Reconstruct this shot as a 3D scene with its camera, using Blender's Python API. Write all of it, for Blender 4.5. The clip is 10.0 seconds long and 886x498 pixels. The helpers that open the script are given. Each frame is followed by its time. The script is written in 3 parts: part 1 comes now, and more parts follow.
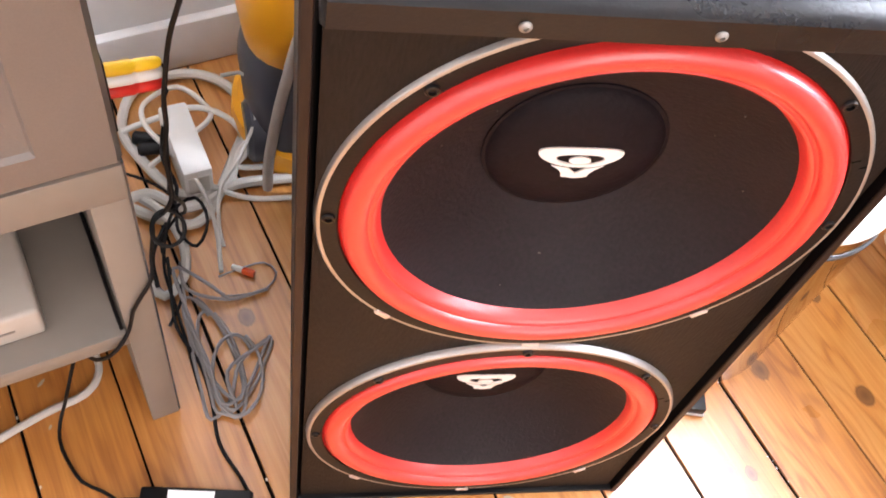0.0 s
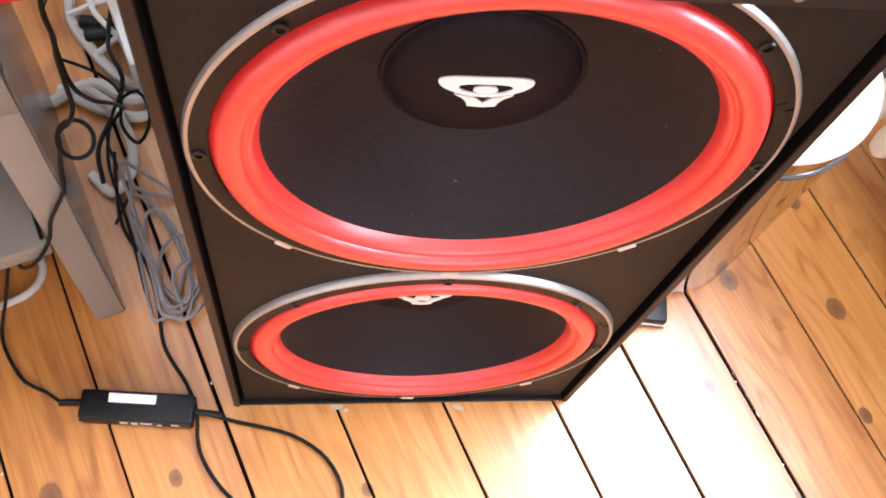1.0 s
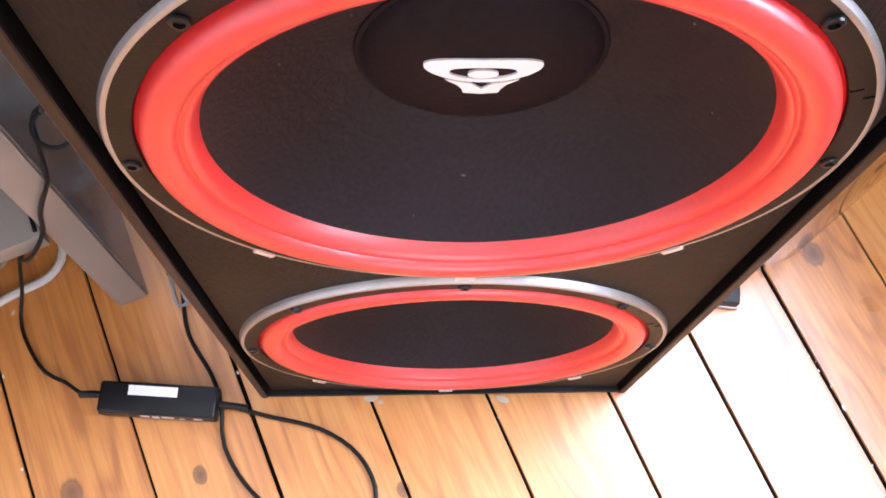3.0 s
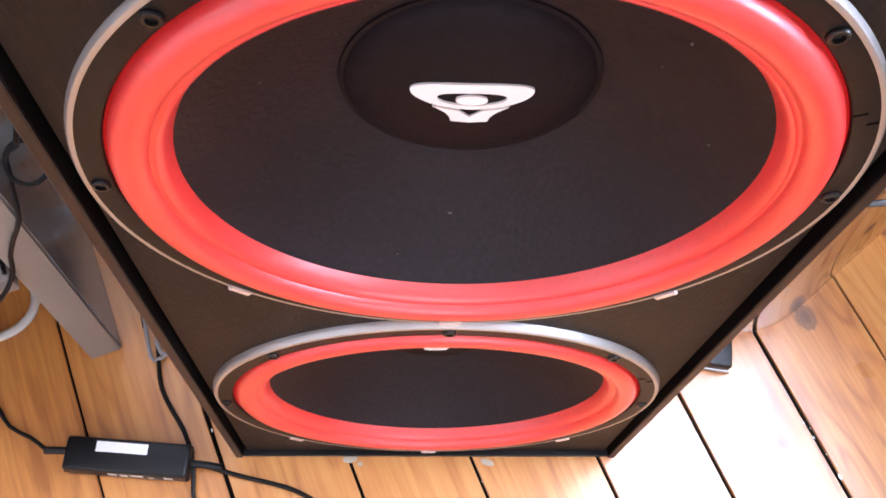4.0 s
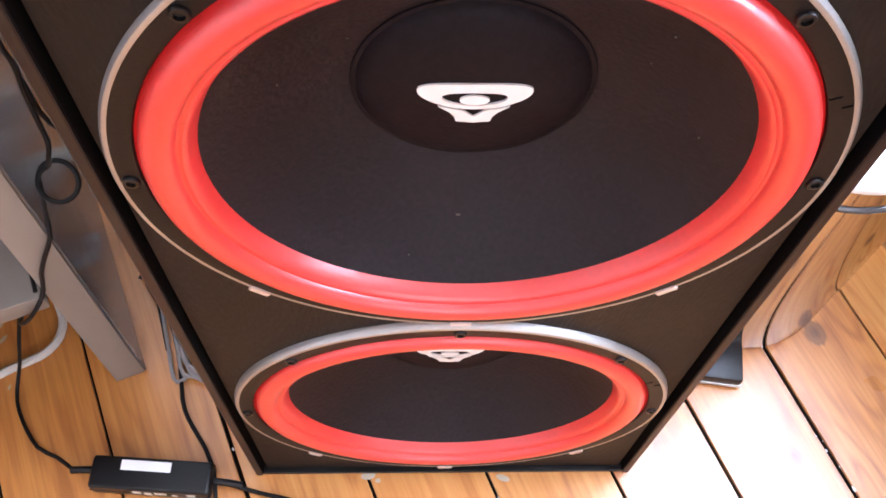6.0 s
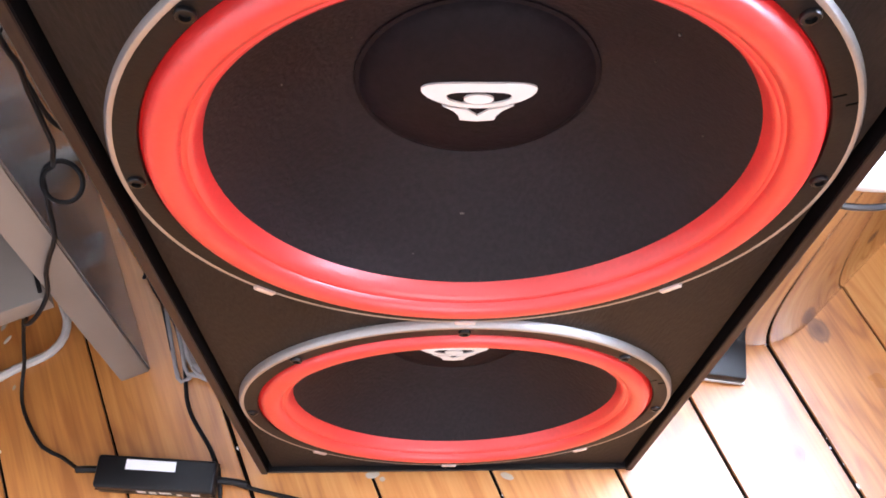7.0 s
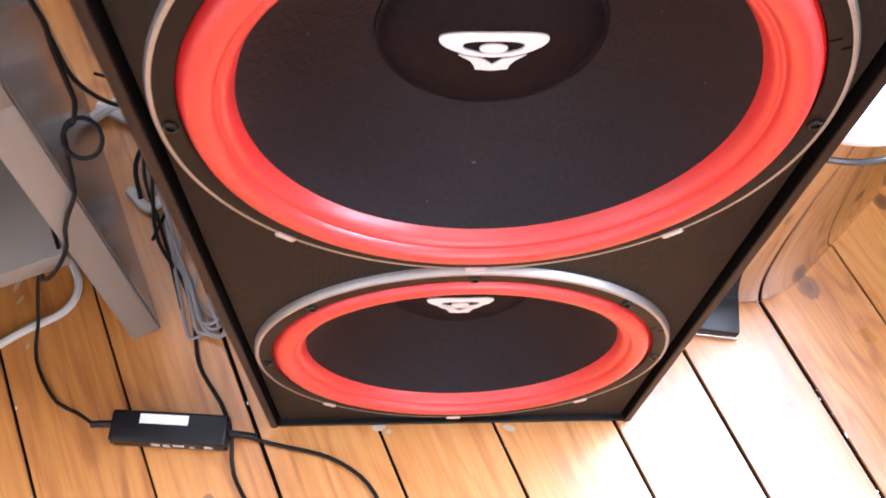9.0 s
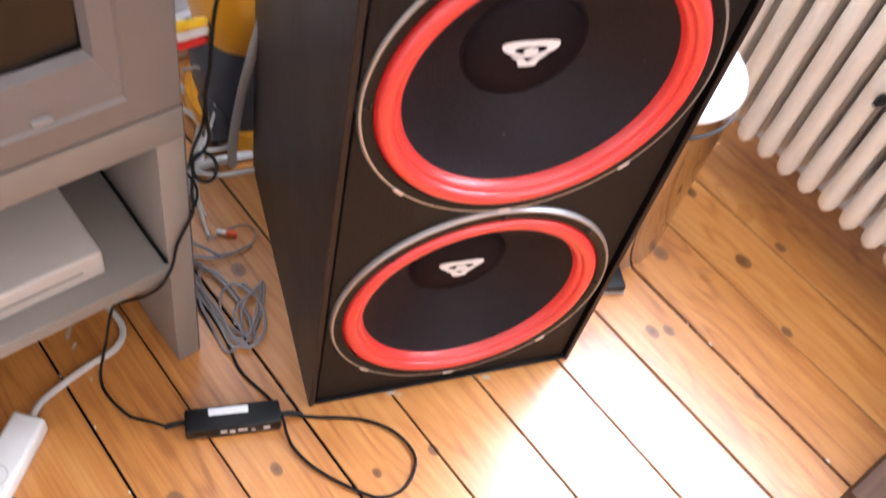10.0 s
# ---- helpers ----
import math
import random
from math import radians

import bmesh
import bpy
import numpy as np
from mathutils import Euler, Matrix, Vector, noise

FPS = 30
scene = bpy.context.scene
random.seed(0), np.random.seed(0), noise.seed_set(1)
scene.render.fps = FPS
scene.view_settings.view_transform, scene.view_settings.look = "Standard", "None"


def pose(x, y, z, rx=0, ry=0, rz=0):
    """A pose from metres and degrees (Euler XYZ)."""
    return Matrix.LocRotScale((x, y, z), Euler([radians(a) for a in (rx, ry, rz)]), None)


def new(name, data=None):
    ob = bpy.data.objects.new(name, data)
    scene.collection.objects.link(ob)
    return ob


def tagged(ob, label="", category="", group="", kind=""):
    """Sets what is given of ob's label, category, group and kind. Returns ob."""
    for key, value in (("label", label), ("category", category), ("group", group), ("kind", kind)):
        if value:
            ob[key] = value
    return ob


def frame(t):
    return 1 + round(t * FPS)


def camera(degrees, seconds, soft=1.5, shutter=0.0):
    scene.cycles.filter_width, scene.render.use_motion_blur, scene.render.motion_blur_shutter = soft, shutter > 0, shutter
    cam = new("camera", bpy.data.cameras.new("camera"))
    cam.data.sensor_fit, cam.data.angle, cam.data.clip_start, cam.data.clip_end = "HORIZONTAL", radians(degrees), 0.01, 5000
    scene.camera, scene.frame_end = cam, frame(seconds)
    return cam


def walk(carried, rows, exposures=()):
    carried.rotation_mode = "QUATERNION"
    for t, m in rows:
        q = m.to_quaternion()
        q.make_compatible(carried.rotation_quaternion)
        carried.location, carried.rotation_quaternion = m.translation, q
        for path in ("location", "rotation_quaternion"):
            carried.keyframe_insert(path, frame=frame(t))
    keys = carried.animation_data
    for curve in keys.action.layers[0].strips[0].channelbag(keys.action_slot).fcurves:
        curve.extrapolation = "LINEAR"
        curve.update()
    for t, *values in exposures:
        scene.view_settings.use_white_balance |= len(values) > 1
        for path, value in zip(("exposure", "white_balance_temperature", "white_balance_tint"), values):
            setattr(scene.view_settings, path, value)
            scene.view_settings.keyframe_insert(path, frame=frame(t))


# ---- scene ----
cam = camera(50.83, 10.0, soft=1.7, shutter=0.25)
PATH = [
    (0, -0.2318, -0.4036, 1.2421, 32.958, -8.177, -4.685),
    (0.5, -0.1756, -0.3761, 1.2421, 28.394, -6.429, -2.768),
    (1, -0.1240, -0.3333, 1.2381, 24.257, -7.363, -2.832),
    (1.5, -0.0906, -0.3070, 1.2477, 24.114, -2.753, -1.450),
    (2, -0.0642, -0.2578, 1.2017, 21.518, -2.566, -0.192),
    (2.5, -0.0495, -0.2388, 1.1772, 19.104, -1.604, -1.232),
    (4, -0.0440, -0.2536, 1.1191, 24.891, -3.086, -0.621),
    (4.5, -0.0403, -0.2683, 1.1294, 26.627, -2.774, -0.061),
    (5, -0.0414, -0.2873, 1.1395, 28.833, -2.060, -0.176),
    (5.5, -0.0378, -0.2991, 1.1333, 28.065, -1.771, -0.644),
    (7, -0.0402, -0.2999, 1.1346, 27.810, -1.456, -1.038),
    (7.5, -0.0394, -0.3015, 1.1344, 27.637, -1.279, -1.334),
    (8, -0.0396, -0.3007, 1.1326, 27.112, -1.033, -1.627),
    (8.5, -0.0413, -0.3039, 1.1349, 27.295, -0.639, -1.651),
    (9, -0.0603, -0.3358, 1.1522, 26.499, -1.978, -1.600),
    (9.2, -0.0934, -0.3846, 1.1829, 27.597, -2.911, -2.641),
    (9.3, -0.1238, -0.4260, 1.2053, 28.493, -4.149, -4.544),
    (9.5, -0.2170, -0.5010, 1.2510, 28.187, -5.441, -9.894),
    (9.6, -0.2460, -0.5420, 1.2660, 28.353, -5.764, -11.721),
    (9.7, -0.2907, -0.6304, 1.2823, 30.227, -4.897, -12.744),
    (9.8, -0.3367, -0.6527, 1.3133, 31.686, -5.911, -13.761),
    (9.9, -0.3970, -0.6360, 1.3220, 33.886, -8.790, -15.697),
    (10, -0.4407, -0.6623, 1.3507, 36.813, -9.785, -16.678),
]
walk(cam, [(t, pose(*p)) for t, *p in PATH], [(0, 0.36, 6550, 16), (0.4, 0.20, 6300, 16), (1.2, 0.20, 6150, 16), (2.0, 0.16, 5950, 17), (4.0, 0.10, 5650, 17), (5.0, 0.08, 5750, 17), (8.5, 0.12, 5800, 17), (9.5, 0.18, 5850, 17), (10, -0.02, 6050, 17)])

# ---- light: one tall window over the radiator, pale sky outside, an added fill lamp ----
THETA = 22.0                       # the room is turned by this against the loudspeaker
ROOM = pose(0, 0, 0, 0, 0, THETA)
WALL_A, WALL_B = 0.98, 0.885       # inner faces of the window wall and of the back wall
WIN = (-0.70, 0.40, 0.90, 2.35)    # window: from b, to b, from z, to z

world = bpy.data.worlds.new("sky")
scene.world = world
world.use_nodes = True
wn = world.node_tree
sky = wn.nodes.new("ShaderNodeTexSky")
sky.sky_type, sky.sun_disc = "NISHITA", False
sky.sun_elevation, sky.sun_rotation = radians(38), radians(200)
wn.links.new(sky.outputs[0], wn.nodes["Background"].inputs[0])
wn.nodes["Background"].inputs[1].default_value = 0.12


def area_lamp(name, m, sx, sy, watts, colour):
    lamp = bpy.data.lights.new(name, "AREA")
    lamp.shape, lamp.size, lamp.size_y, lamp.energy, lamp.color = "RECTANGLE", sx, sy, watts, colour
    ob = new(name, lamp)
    ob.matrix_world = m
    return ob


area_lamp("window_daylight", ROOM @ pose(WALL_A + 0.10, (WIN[0] + WIN[1]) / 2, (WIN[2] + WIN[3]) / 2, 0, 90, 0), WIN[3] - WIN[2], WIN[1] - WIN[0], 255, (0.80, 0.89, 1.0))
# unseen fill lamp, added to brighten the fronts of loudspeaker and television
area_lamp("unseen_fill_light", ROOM @ pose(-0.4, -2.52, 1.6, 90, 0, 0), 1.5, 1.3, 27, (1.0, 0.93, 0.86))


# ---- materials ----
def material(name, colour, rough=0.5, metal=0.0, grain=0.0, scale=(40, 40, 40), bump=0.0, blotch=0.0, coat=0.0, rnd=0.0, spec=0.5):
    mat = bpy.data.materials.new(name)
    mat.use_nodes = True
    nt = mat.node_tree
    n, l = nt.nodes, nt.links
    bsdf = n["Principled BSDF"]
    bsdf.inputs["Roughness"].default_value, bsdf.inputs["Metallic"].default_value = rough, metal
    bsdf.inputs["Coat Weight"].default_value, bsdf.inputs["Specular IOR Level"].default_value = coat, spec
    bsdf.inputs["Coat Roughness"].default_value = max(0.7 * rough, 0.03)
    tc = n.new("ShaderNodeTexCoord")
    mp = n.new("ShaderNodeMapping")
    mp.inputs["Scale"].default_value = scale
    l.new(tc.outputs["Object"], mp.inputs[0])
    fine = n.new("ShaderNodeTexNoise")
    fine.inputs["Scale"].default_value, fine.inputs["Detail"].default_value = 1.0, 6
    l.new(mp.outputs[0], fine.inputs[0])
    wide = n.new("ShaderNodeTexNoise")
    wide.inputs["Scale"].default_value, wide.inputs["Detail"].default_value = 7.0, 3
    l.new(tc.outputs["Object"], wide.inputs[0])
    value = n.new("ShaderNodeMath")
    value.operation = "MULTIPLY_ADD"
    l.new(fine.outputs[0], value.inputs[0])
    value.inputs[1].default_value, value.inputs[2].default_value = 2 * grain, 1 - grain
    value2 = n.new("ShaderNodeMath")
    value2.operation = "MULTIPLY_ADD"
    l.new(wide.outputs[0], value2.inputs[0])
    value2.inputs[1].default_value, value2.inputs[2].default_value = 2 * blotch, 1 - blotch
    both = n.new("ShaderNodeMath")
    both.operation = "MULTIPLY"
    l.new(value.outputs[0], both.inputs[0])
    l.new(value2.outputs[0], both.inputs[1])
    last = both
    if rnd:
        info = n.new("ShaderNodeObjectInfo")
        r = n.new("ShaderNodeMath")
        r.operation = "MULTIPLY_ADD"
        l.new(info.outputs["Random"], r.inputs[0])
        r.inputs[1].default_value, r.inputs[2].default_value = 2 * rnd, 1 - rnd
        last = n.new("ShaderNodeMath")
        last.operation = "MULTIPLY"
        l.new(both.outputs[0], last.inputs[0])
        l.new(r.outputs[0], last.inputs[1])
    mul = n.new("ShaderNodeVectorMath")
    mul.operation = "SCALE"
    mul.inputs[0].default_value = colour[:3]
    l.new(last.outputs[0], mul.inputs["Scale"])
    l.new(mul.outputs[0], bsdf.inputs["Base Color"])
    rr = n.new("ShaderNodeMath")
    rr.operation = "MULTIPLY_ADD"
    l.new(wide.outputs[0], rr.inputs[0])
    rr.inputs[1].default_value, rr.inputs[2].default_value = 0.16, max(rough - 0.08, 0.02)
    l.new(rr.outputs[0], bsdf.inputs["Roughness"])
    if bump:
        b = n.new("ShaderNodeBump")
        b.inputs["Strength"].default_value, b.inputs["Distance"].default_value = bump, 0.001
        l.new(fine.outputs[0], b.inputs["Height"])
        l.new(b.outputs[0], bsdf.inputs["Normal"])
    return mat


VINYL = material("black_woodgrain_vinyl", (0.0175, 0.0104, 0.0084), 0.42, grain=0.6, scale=(160, 160, 12), bump=0.6, blotch=0.25, spec=0.26)
BAFFLE = material("dark_brown_baffle", (0.0120, 0.0082, 0.0066), 0.55, grain=0.6, scale=(420, 420, 90), bump=0.7, blotch=0.25, spec=0.18)
BLACK = material("black_plastic", (0.0070, 0.0068, 0.0074), 0.38, grain=0.3, scale=(300, 300, 300), bump=0.15, blotch=0.2, spec=0.3)
RING = material("black_frame_ring", (0.0075, 0.0062, 0.0060), 0.45, grain=0.35, scale=(300, 300, 300), bump=0.2, blotch=0.3, spec=0.2)
PANEL = material("dark_grey_moulded_plastic", (0.0085, 0.0085, 0.010), 0.28, grain=0.25, scale=(400, 400, 400), bump=0.15, blotch=0.3, spec=0.3)
SILVER = material("brushed_silver_trim", (0.46, 0.44, 0.42), 0.45, 0.8, grain=0.08, scale=(300, 300, 300), blotch=0.1)
RED = material("red_rubber_surround", (0.74, 0.034, 0.028), 0.38, grain=0.12, scale=(250, 250, 250), bump=0.12, blotch=0.16, spec=0.8, coat=0.40)
CONE = material("dark_paper_cone", (0.0108, 0.0066, 0.0086), 0.58, grain=0.8, scale=(240, 240, 240), bump=0.9, blotch=0.4, spec=0.27)
CAP = material("dark_dust_cap", (0.0098, 0.0060, 0.0076), 0.60, grain=0.7, scale=(180, 180, 180), bump=0.5, blotch=0.3, spec=0.12)
BOLT = material("blackened_bolt", (0.012, 0.011, 0.011), 0.30, 0.4, grain=0.2, blotch=0.2)
CLIP = material("pale_nickel_clip", (0.70, 0.62, 0.58), 0.42, 0.5, grain=0.1, blotch=0.15)
# black for dark joints, and for shade put in as colour inside the lip
SHADE_AND_JOINT = material("matt_black_shade_and_joints", (0.0035, 0.003, 0.003), 0.9, grain=0.2, blotch=0.1, spec=0.05)
WHITE_PRINT = material("white_print", (0.86, 0.85, 0.83), 0.45, grain=0.05, blotch=0.05)
WHITE = material("white_plastic", (0.78, 0.76, 0.72), 0.42, grain=0.04, blotch=0.10)
OFFWHITE = material("off_white_cable", (0.62, 0.59, 0.54), 0.45, grain=0.05, blotch=0.15)
GREYCABLE = material("grey_cable", (0.28, 0.25, 0.24), 0.5, grain=0.08, blotch=0.15)
BLACKCABLE = material("black_cable", (0.0070, 0.0060, 0.0060), 0.48, grain=0.1, blotch=0.1, spec=0.22)
STANDMAT = material("beige_grey_laminate", (0.245, 0.212, 0.182), 0.40, grain=0.05, scale=(60, 60, 60), blotch=0.10)
TVMAT = material("silver_grey_tv_plastic", (0.170, 0.144, 0.128), 0.38, grain=0.10, scale=(500, 500, 500), bump=0.1, blotch=0.08)
SCREEN = material("dark_screen_glass", (0.011, 0.008, 0.007), 0.24, blotch=0.1, spec=0.3)
STEEL = material("polished_steel", (0.52, 0.48, 0.44), 0.08, 1.0, grain=0.05, scale=(20, 20, 20), blotch=0.08)
RADMAT = material("cream_radiator_paint", (0.74, 0.66, 0.55), 0.38, grain=0.06, scale=(60, 60, 60), bump=0.3, blotch=0.12)
PLASTER = material("pale_plaster", (0.72, 0.69, 0.66), 0.8, grain=0.06, scale=(30, 30, 30), bump=0.2, blotch=0.06)
SKIRT = material("white_gloss_paint", (0.72, 0.71, 0.70), 0.35, grain=0.05, scale=(30, 30, 30), blotch=0.10)
ORANGE = material("orange_plastic", (0.95, 0.42, 0.018), 0.30, grain=0.04, blotch=0.08)
DARKGREY = material("dark_blue_grey_plastic", (0.055, 0.055, 0.070), 0.32, grain=0.1, blotch=0.2)
MIDGREY = material("grey_plastic", (0.24, 0.22, 0.20), 0.45, grain=0.1, blotch=0.2)
YELLOWP = material("yellow_plug", (0.85, 0.50, 0.02), 0.4, blotch=0.05)
REDP = material("red_plug", (0.62, 0.03, 0.02), 0.4, blotch=0.05)
STEELSCREW = material("dull_screw_steel", (0.30, 0.28, 0.26), 0.45, 0.7, grain=0.2, scale=(300, 300, 300))
# dark grey; the strong mottle and bluish tone imitate blurred reflections
DARKSIDE = material("dark_grey_mottled_sheen", (0.070, 0.072, 0.078), 0.20, grain=0.35, scale=(26, 26, 26), bump=0.9, blotch=0.5)
CONSOLE = material("aged_white_plastic", (0.50, 0.455, 0.40), 0.42, grain=0.05, blotch=0.12)
# near-black slab that shows between the boards, 4 mm down
SEAM = material("dark_gap_fill", (0.006, 0.0042, 0.0032), 0.95, spec=0.05, grain=0.4, blotch=0.4)


def wood(name):
    """Lacquered pine: long grain, growth bands, scattered knots and the larger ones that show, as round dark figures."""
    mat = bpy.data.materials.new(name)
    mat.use_nodes = True
    n, l = mat.node_tree.nodes, mat.node_tree.links
    bsdf = n["Principled BSDF"]
    tc, info = n.new("ShaderNodeTexCoord"), n.new("ShaderNodeObjectInfo")

    def math_node(op, a, b=None, c=None):
        m = n.new("ShaderNodeMath")
        m.operation = op
        for i, x in enumerate((a, b, c)):
            if x is None:
                continue
            if isinstance(x, (int, float)):
                m.inputs[i].default_value = x
            else:
                l.new(x, m.inputs[i])
        return m.outputs[0]

    shift = n.new("ShaderNodeVectorMath")
    shift.operation = "ADD"
    comb = n.new("ShaderNodeCombineXYZ")
    l.new(math_node("MULTIPLY", info.outputs["Random"], 7.0), comb.inputs[1])
    l.new(math_node("MULTIPLY", info.outputs["Random"], 3.0), comb.inputs[0])
    l.new(tc.outputs["Object"], shift.inputs[0])
    l.new(comb.outputs[0], shift.inputs[1])
    # knots at the places where they show, in the floor's own axes (a, b, size)
    swirl = None
    for a, b, r in KNOTS:
        d = n.new("ShaderNodeVectorMath")
        d.operation = "DISTANCE"
        sc = n.new("ShaderNodeMapping")
        sc.inputs["Scale"].default_value = (1, 0.72, 0)
        l.new(tc.outputs["Object"], sc.inputs[0])
        l.new(sc.outputs[0], d.inputs[0])
        d.inputs[1].default_value = (a, b * 0.72, 0)
        g = math_node("POWER", 2.718, math_node("MULTIPLY", math_node("POWER", math_node("DIVIDE", d.outputs["Value"], 0.78 * r), 2.0), -1.0))
        swirl = g if swirl is None else math_node("MAXIMUM", swirl, g)
    # growth bands, drawn out along the board and bent round the knots
    warp = n.new("ShaderNodeTexNoise")
    warp.inputs["Scale"].default_value, warp.inputs["Detail"].default_value = 1.0, 2.2
    mp0 = n.new("ShaderNodeMapping")
    mp0.inputs["Scale"].default_value = (9, 1.9, 1)
    l.new(shift.outputs[0], mp0.inputs[0])
    l.new(mp0.outputs[0], warp.inputs[0])
    sep = n.new("ShaderNodeSeparateXYZ")
    l.new(shift.outputs[0], sep.inputs[0])
    phase = math_node("ADD", math_node("MULTIPLY", warp.outputs[0], 62.0), math_node("MULTIPLY", swirl, 6.0))
    phase = math_node("ADD", phase, math_node("MULTIPLY", sep.outputs[0], 95.0))
    band = math_node("POWER", math_node("MULTIPLY_ADD", math_node("SINE", phase), 0.5, 0.5), 2.6)
    mask = n.new("ShaderNodeTexNoise")
    mask.inputs["Scale"].default_value, mask.inputs["Detail"].default_value = 1.0, 3
    mp2 = n.new("ShaderNodeMapping")
    mp2.inputs["Scale"].default_value = (16, 5, 1)
    l.new(shift.outputs[0], mp2.inputs[0])
    l.new(mp2.outputs[0], mask.inputs[0])
    band = math_node("MULTIPLY", band, math_node("MULTIPLY_ADD", mask.outputs[0], 3.0, -0.85))
    fine = n.new("ShaderNodeTexNoise")
    fine.inputs["Scale"].default_value, fine.inputs["Detail"].default_value = 1.0, 7
    mp1 = n.new("ShaderNodeMapping")
    mp1.inputs["Scale"].default_value = (260, 9, 1)
    l.new(shift.outputs[0], mp1.inputs[0])
    l.new(mp1.outputs[0], fine.inputs[0])
    wide = n.new("ShaderNodeTexNoise")
    wide.inputs["Scale"].default_value, wide.inputs["Detail"].default_value = 5.0, 4
    l.new(shift.outputs[0], wide.inputs[0])
    t = math_node("ADD", math_node("MULTIPLY", band, 0.32), math_node("MULTIPLY", fine.outputs[0], 0.62))
    t = math_node("ADD", t, math_node("MULTIPLY", wide.outputs[0], 0.35))
    t = math_node("ADD", t, math_node("MULTIPLY_ADD", info.outputs["Random"], 0.24, -0.12))
    streak = n.new("ShaderNodeTexNoise")
    streak.inputs["Scale"].default_value, streak.inputs["Detail"].default_value = 1.0, 3
    streak.inputs["Distortion"].default_value = 0.6
    mp3 = n.new("ShaderNodeMapping")
    mp3.inputs["Scale"].default_value = (85, 2.6, 1)
    l.new(shift.outputs[0], mp3.inputs[0])
    l.new(mp3.outputs[0], streak.inputs[0])
    t = math_node("ADD", t, math_node("MULTIPLY_ADD", streak.outputs[0], 0.90, -0.42))
    ramp = n.new("ShaderNodeValToRGB")
    e = ramp.color_ramp.elements
    e[0].position, e[0].color = 0.26, (0.64, 0.305, 0.088, 1)
    e[1].position, e[1].color = 1.0, (0.36, 0.120, 0.022, 1)
    mid = e.new(0.58)
    mid.color = (0.55, 0.222, 0.048, 1)
    l.new(t, ramp.inputs[0])
    knot = n.new("ShaderNodeValToRGB")
    k = knot.color_ramp.elements
    k[0].position, k[0].color = 0.30, (0.13, 0.048, 0.016, 1)
    k[1].position, k[1].color = 1.0, (0.12, 0.044, 0.015, 1)
    k.new(0.55).color = (0.22, 0.088, 0.028, 1)
    rough = math_node("ADD", swirl, math_node("MULTIPLY_ADD", fine.outputs[0], 0.30, -0.15))
    l.new(rough, knot.inputs[0])
    mix = n.new("ShaderNodeMix")
    mix.data_type = "RGBA"
    edge = n.new("ShaderNodeMapRange")
    edge.interpolation_type = "SMOOTHSTEP"
    edge.inputs[1].default_value, edge.inputs[2].default_value = 0.20, 0.46
    l.new(rough, edge.inputs[0])
    l.new(math_node("MULTIPLY", edge.outputs[0], 0.90), mix.inputs[0])
    l.new(ramp.outputs[0], mix.inputs[6])
    l.new(knot.outputs[0], mix.inputs[7])
    l.new(mix.outputs[2], bsdf.inputs["Base Color"])
    l.new(math_node("MULTIPLY_ADD", wide.outputs[0], 0.16, 0.22), bsdf.inputs["Roughness"])
    bsdf.inputs["Coat Weight"].default_value, bsdf.inputs["Coat Roughness"].default_value = 0.80, 0.36
    bsdf.inputs["Coat IOR"].default_value = 1.55
    bp = n.new("ShaderNodeBump")
    bp.inputs["Strength"].default_value, bp.inputs["Distance"].default_value = 0.25, 0.0006
    l.new(math_node("ADD", fine.outputs[0], math_node("MULTIPLY", wide.outputs[0], 2.0)), bp.inputs["Height"])
    l.new(bp.outputs[0], bsdf.inputs["Normal"])
    return mat


# ---- helpers for meshes ----
def mesh_of(name, bm, mat, smooth=False):
    bmesh.ops.recalc_face_normals(bm, faces=bm.faces)
    me = bpy.data.meshes.new(name)
    bm.to_mesh(me)
    bm.free()
    if smooth:
        for p in me.polygons:
            p.use_smooth = True
        me.set_sharp_from_angle(angle=radians(38))
    me.materials.append(mat)
    return me


def part(name, bm, mat, parent=None, label="", smooth=True, at=None):
    ob = new(name, mesh_of(name, bm, mat, smooth))
    if parent is not None:
        ob.parent = parent
    if at is not None:
        ob.matrix_basis = at
    if label:
        tagged(ob, label)
    return ob


def thing(name, label, category, at=None, group="", kind=""):
    ob = new(name)
    ob.empty_display_size = 0.05
    if at is not None:
        ob.matrix_basis = at
    return tagged(ob, label, category, group, kind)


def box(x0, x1, y0, y1, z0, z1, bevel=0.0, segments=2, bm=None):
    bm = bm or bmesh.new()
    made = bmesh.ops.create_cube(bm, size=1.0, matrix=Matrix.LocRotScale(((x0 + x1) / 2, (y0 + y1) / 2, (z0 + z1) / 2), None, (x1 - x0, y1 - y0, z1 - z0)))
    if bevel:
        edges = {e for v in made["verts"] for e in v.link_edges}
        bmesh.ops.bevel(bm, geom=list(edges), offset=bevel, segments=segments, affect="EDGES", profile=0.5)
    return bm


def lathe(profile, segments=96, m=None, bm=None):
    """Turns (radius, height) pairs round the z axis."""
    bm = bm or bmesh.new()
    m = m or Matrix()
    rings = []
    for r, h in profile:
        if r < 1e-6:
            rings.append([bm.verts.new(m @ Vector((0, 0, h)))])
        else:
            rings.append([bm.verts.new(m @ Vector((r * math.cos(2 * math.pi * i / segments), r * math.sin(2 * math.pi * i / segments), h))) for i in range(segments)])
    for a, b in zip(rings, rings[1:]):
        for i in range(segments):
            j = (i + 1) % segments
            quad = [a[i % len(a)], a[j % len(a)], b[j % len(b)], b[i % len(b)]]
            quad = list(dict.fromkeys(quad))
            if len(quad) > 2:
                bm.faces.new(quad)
    return bm


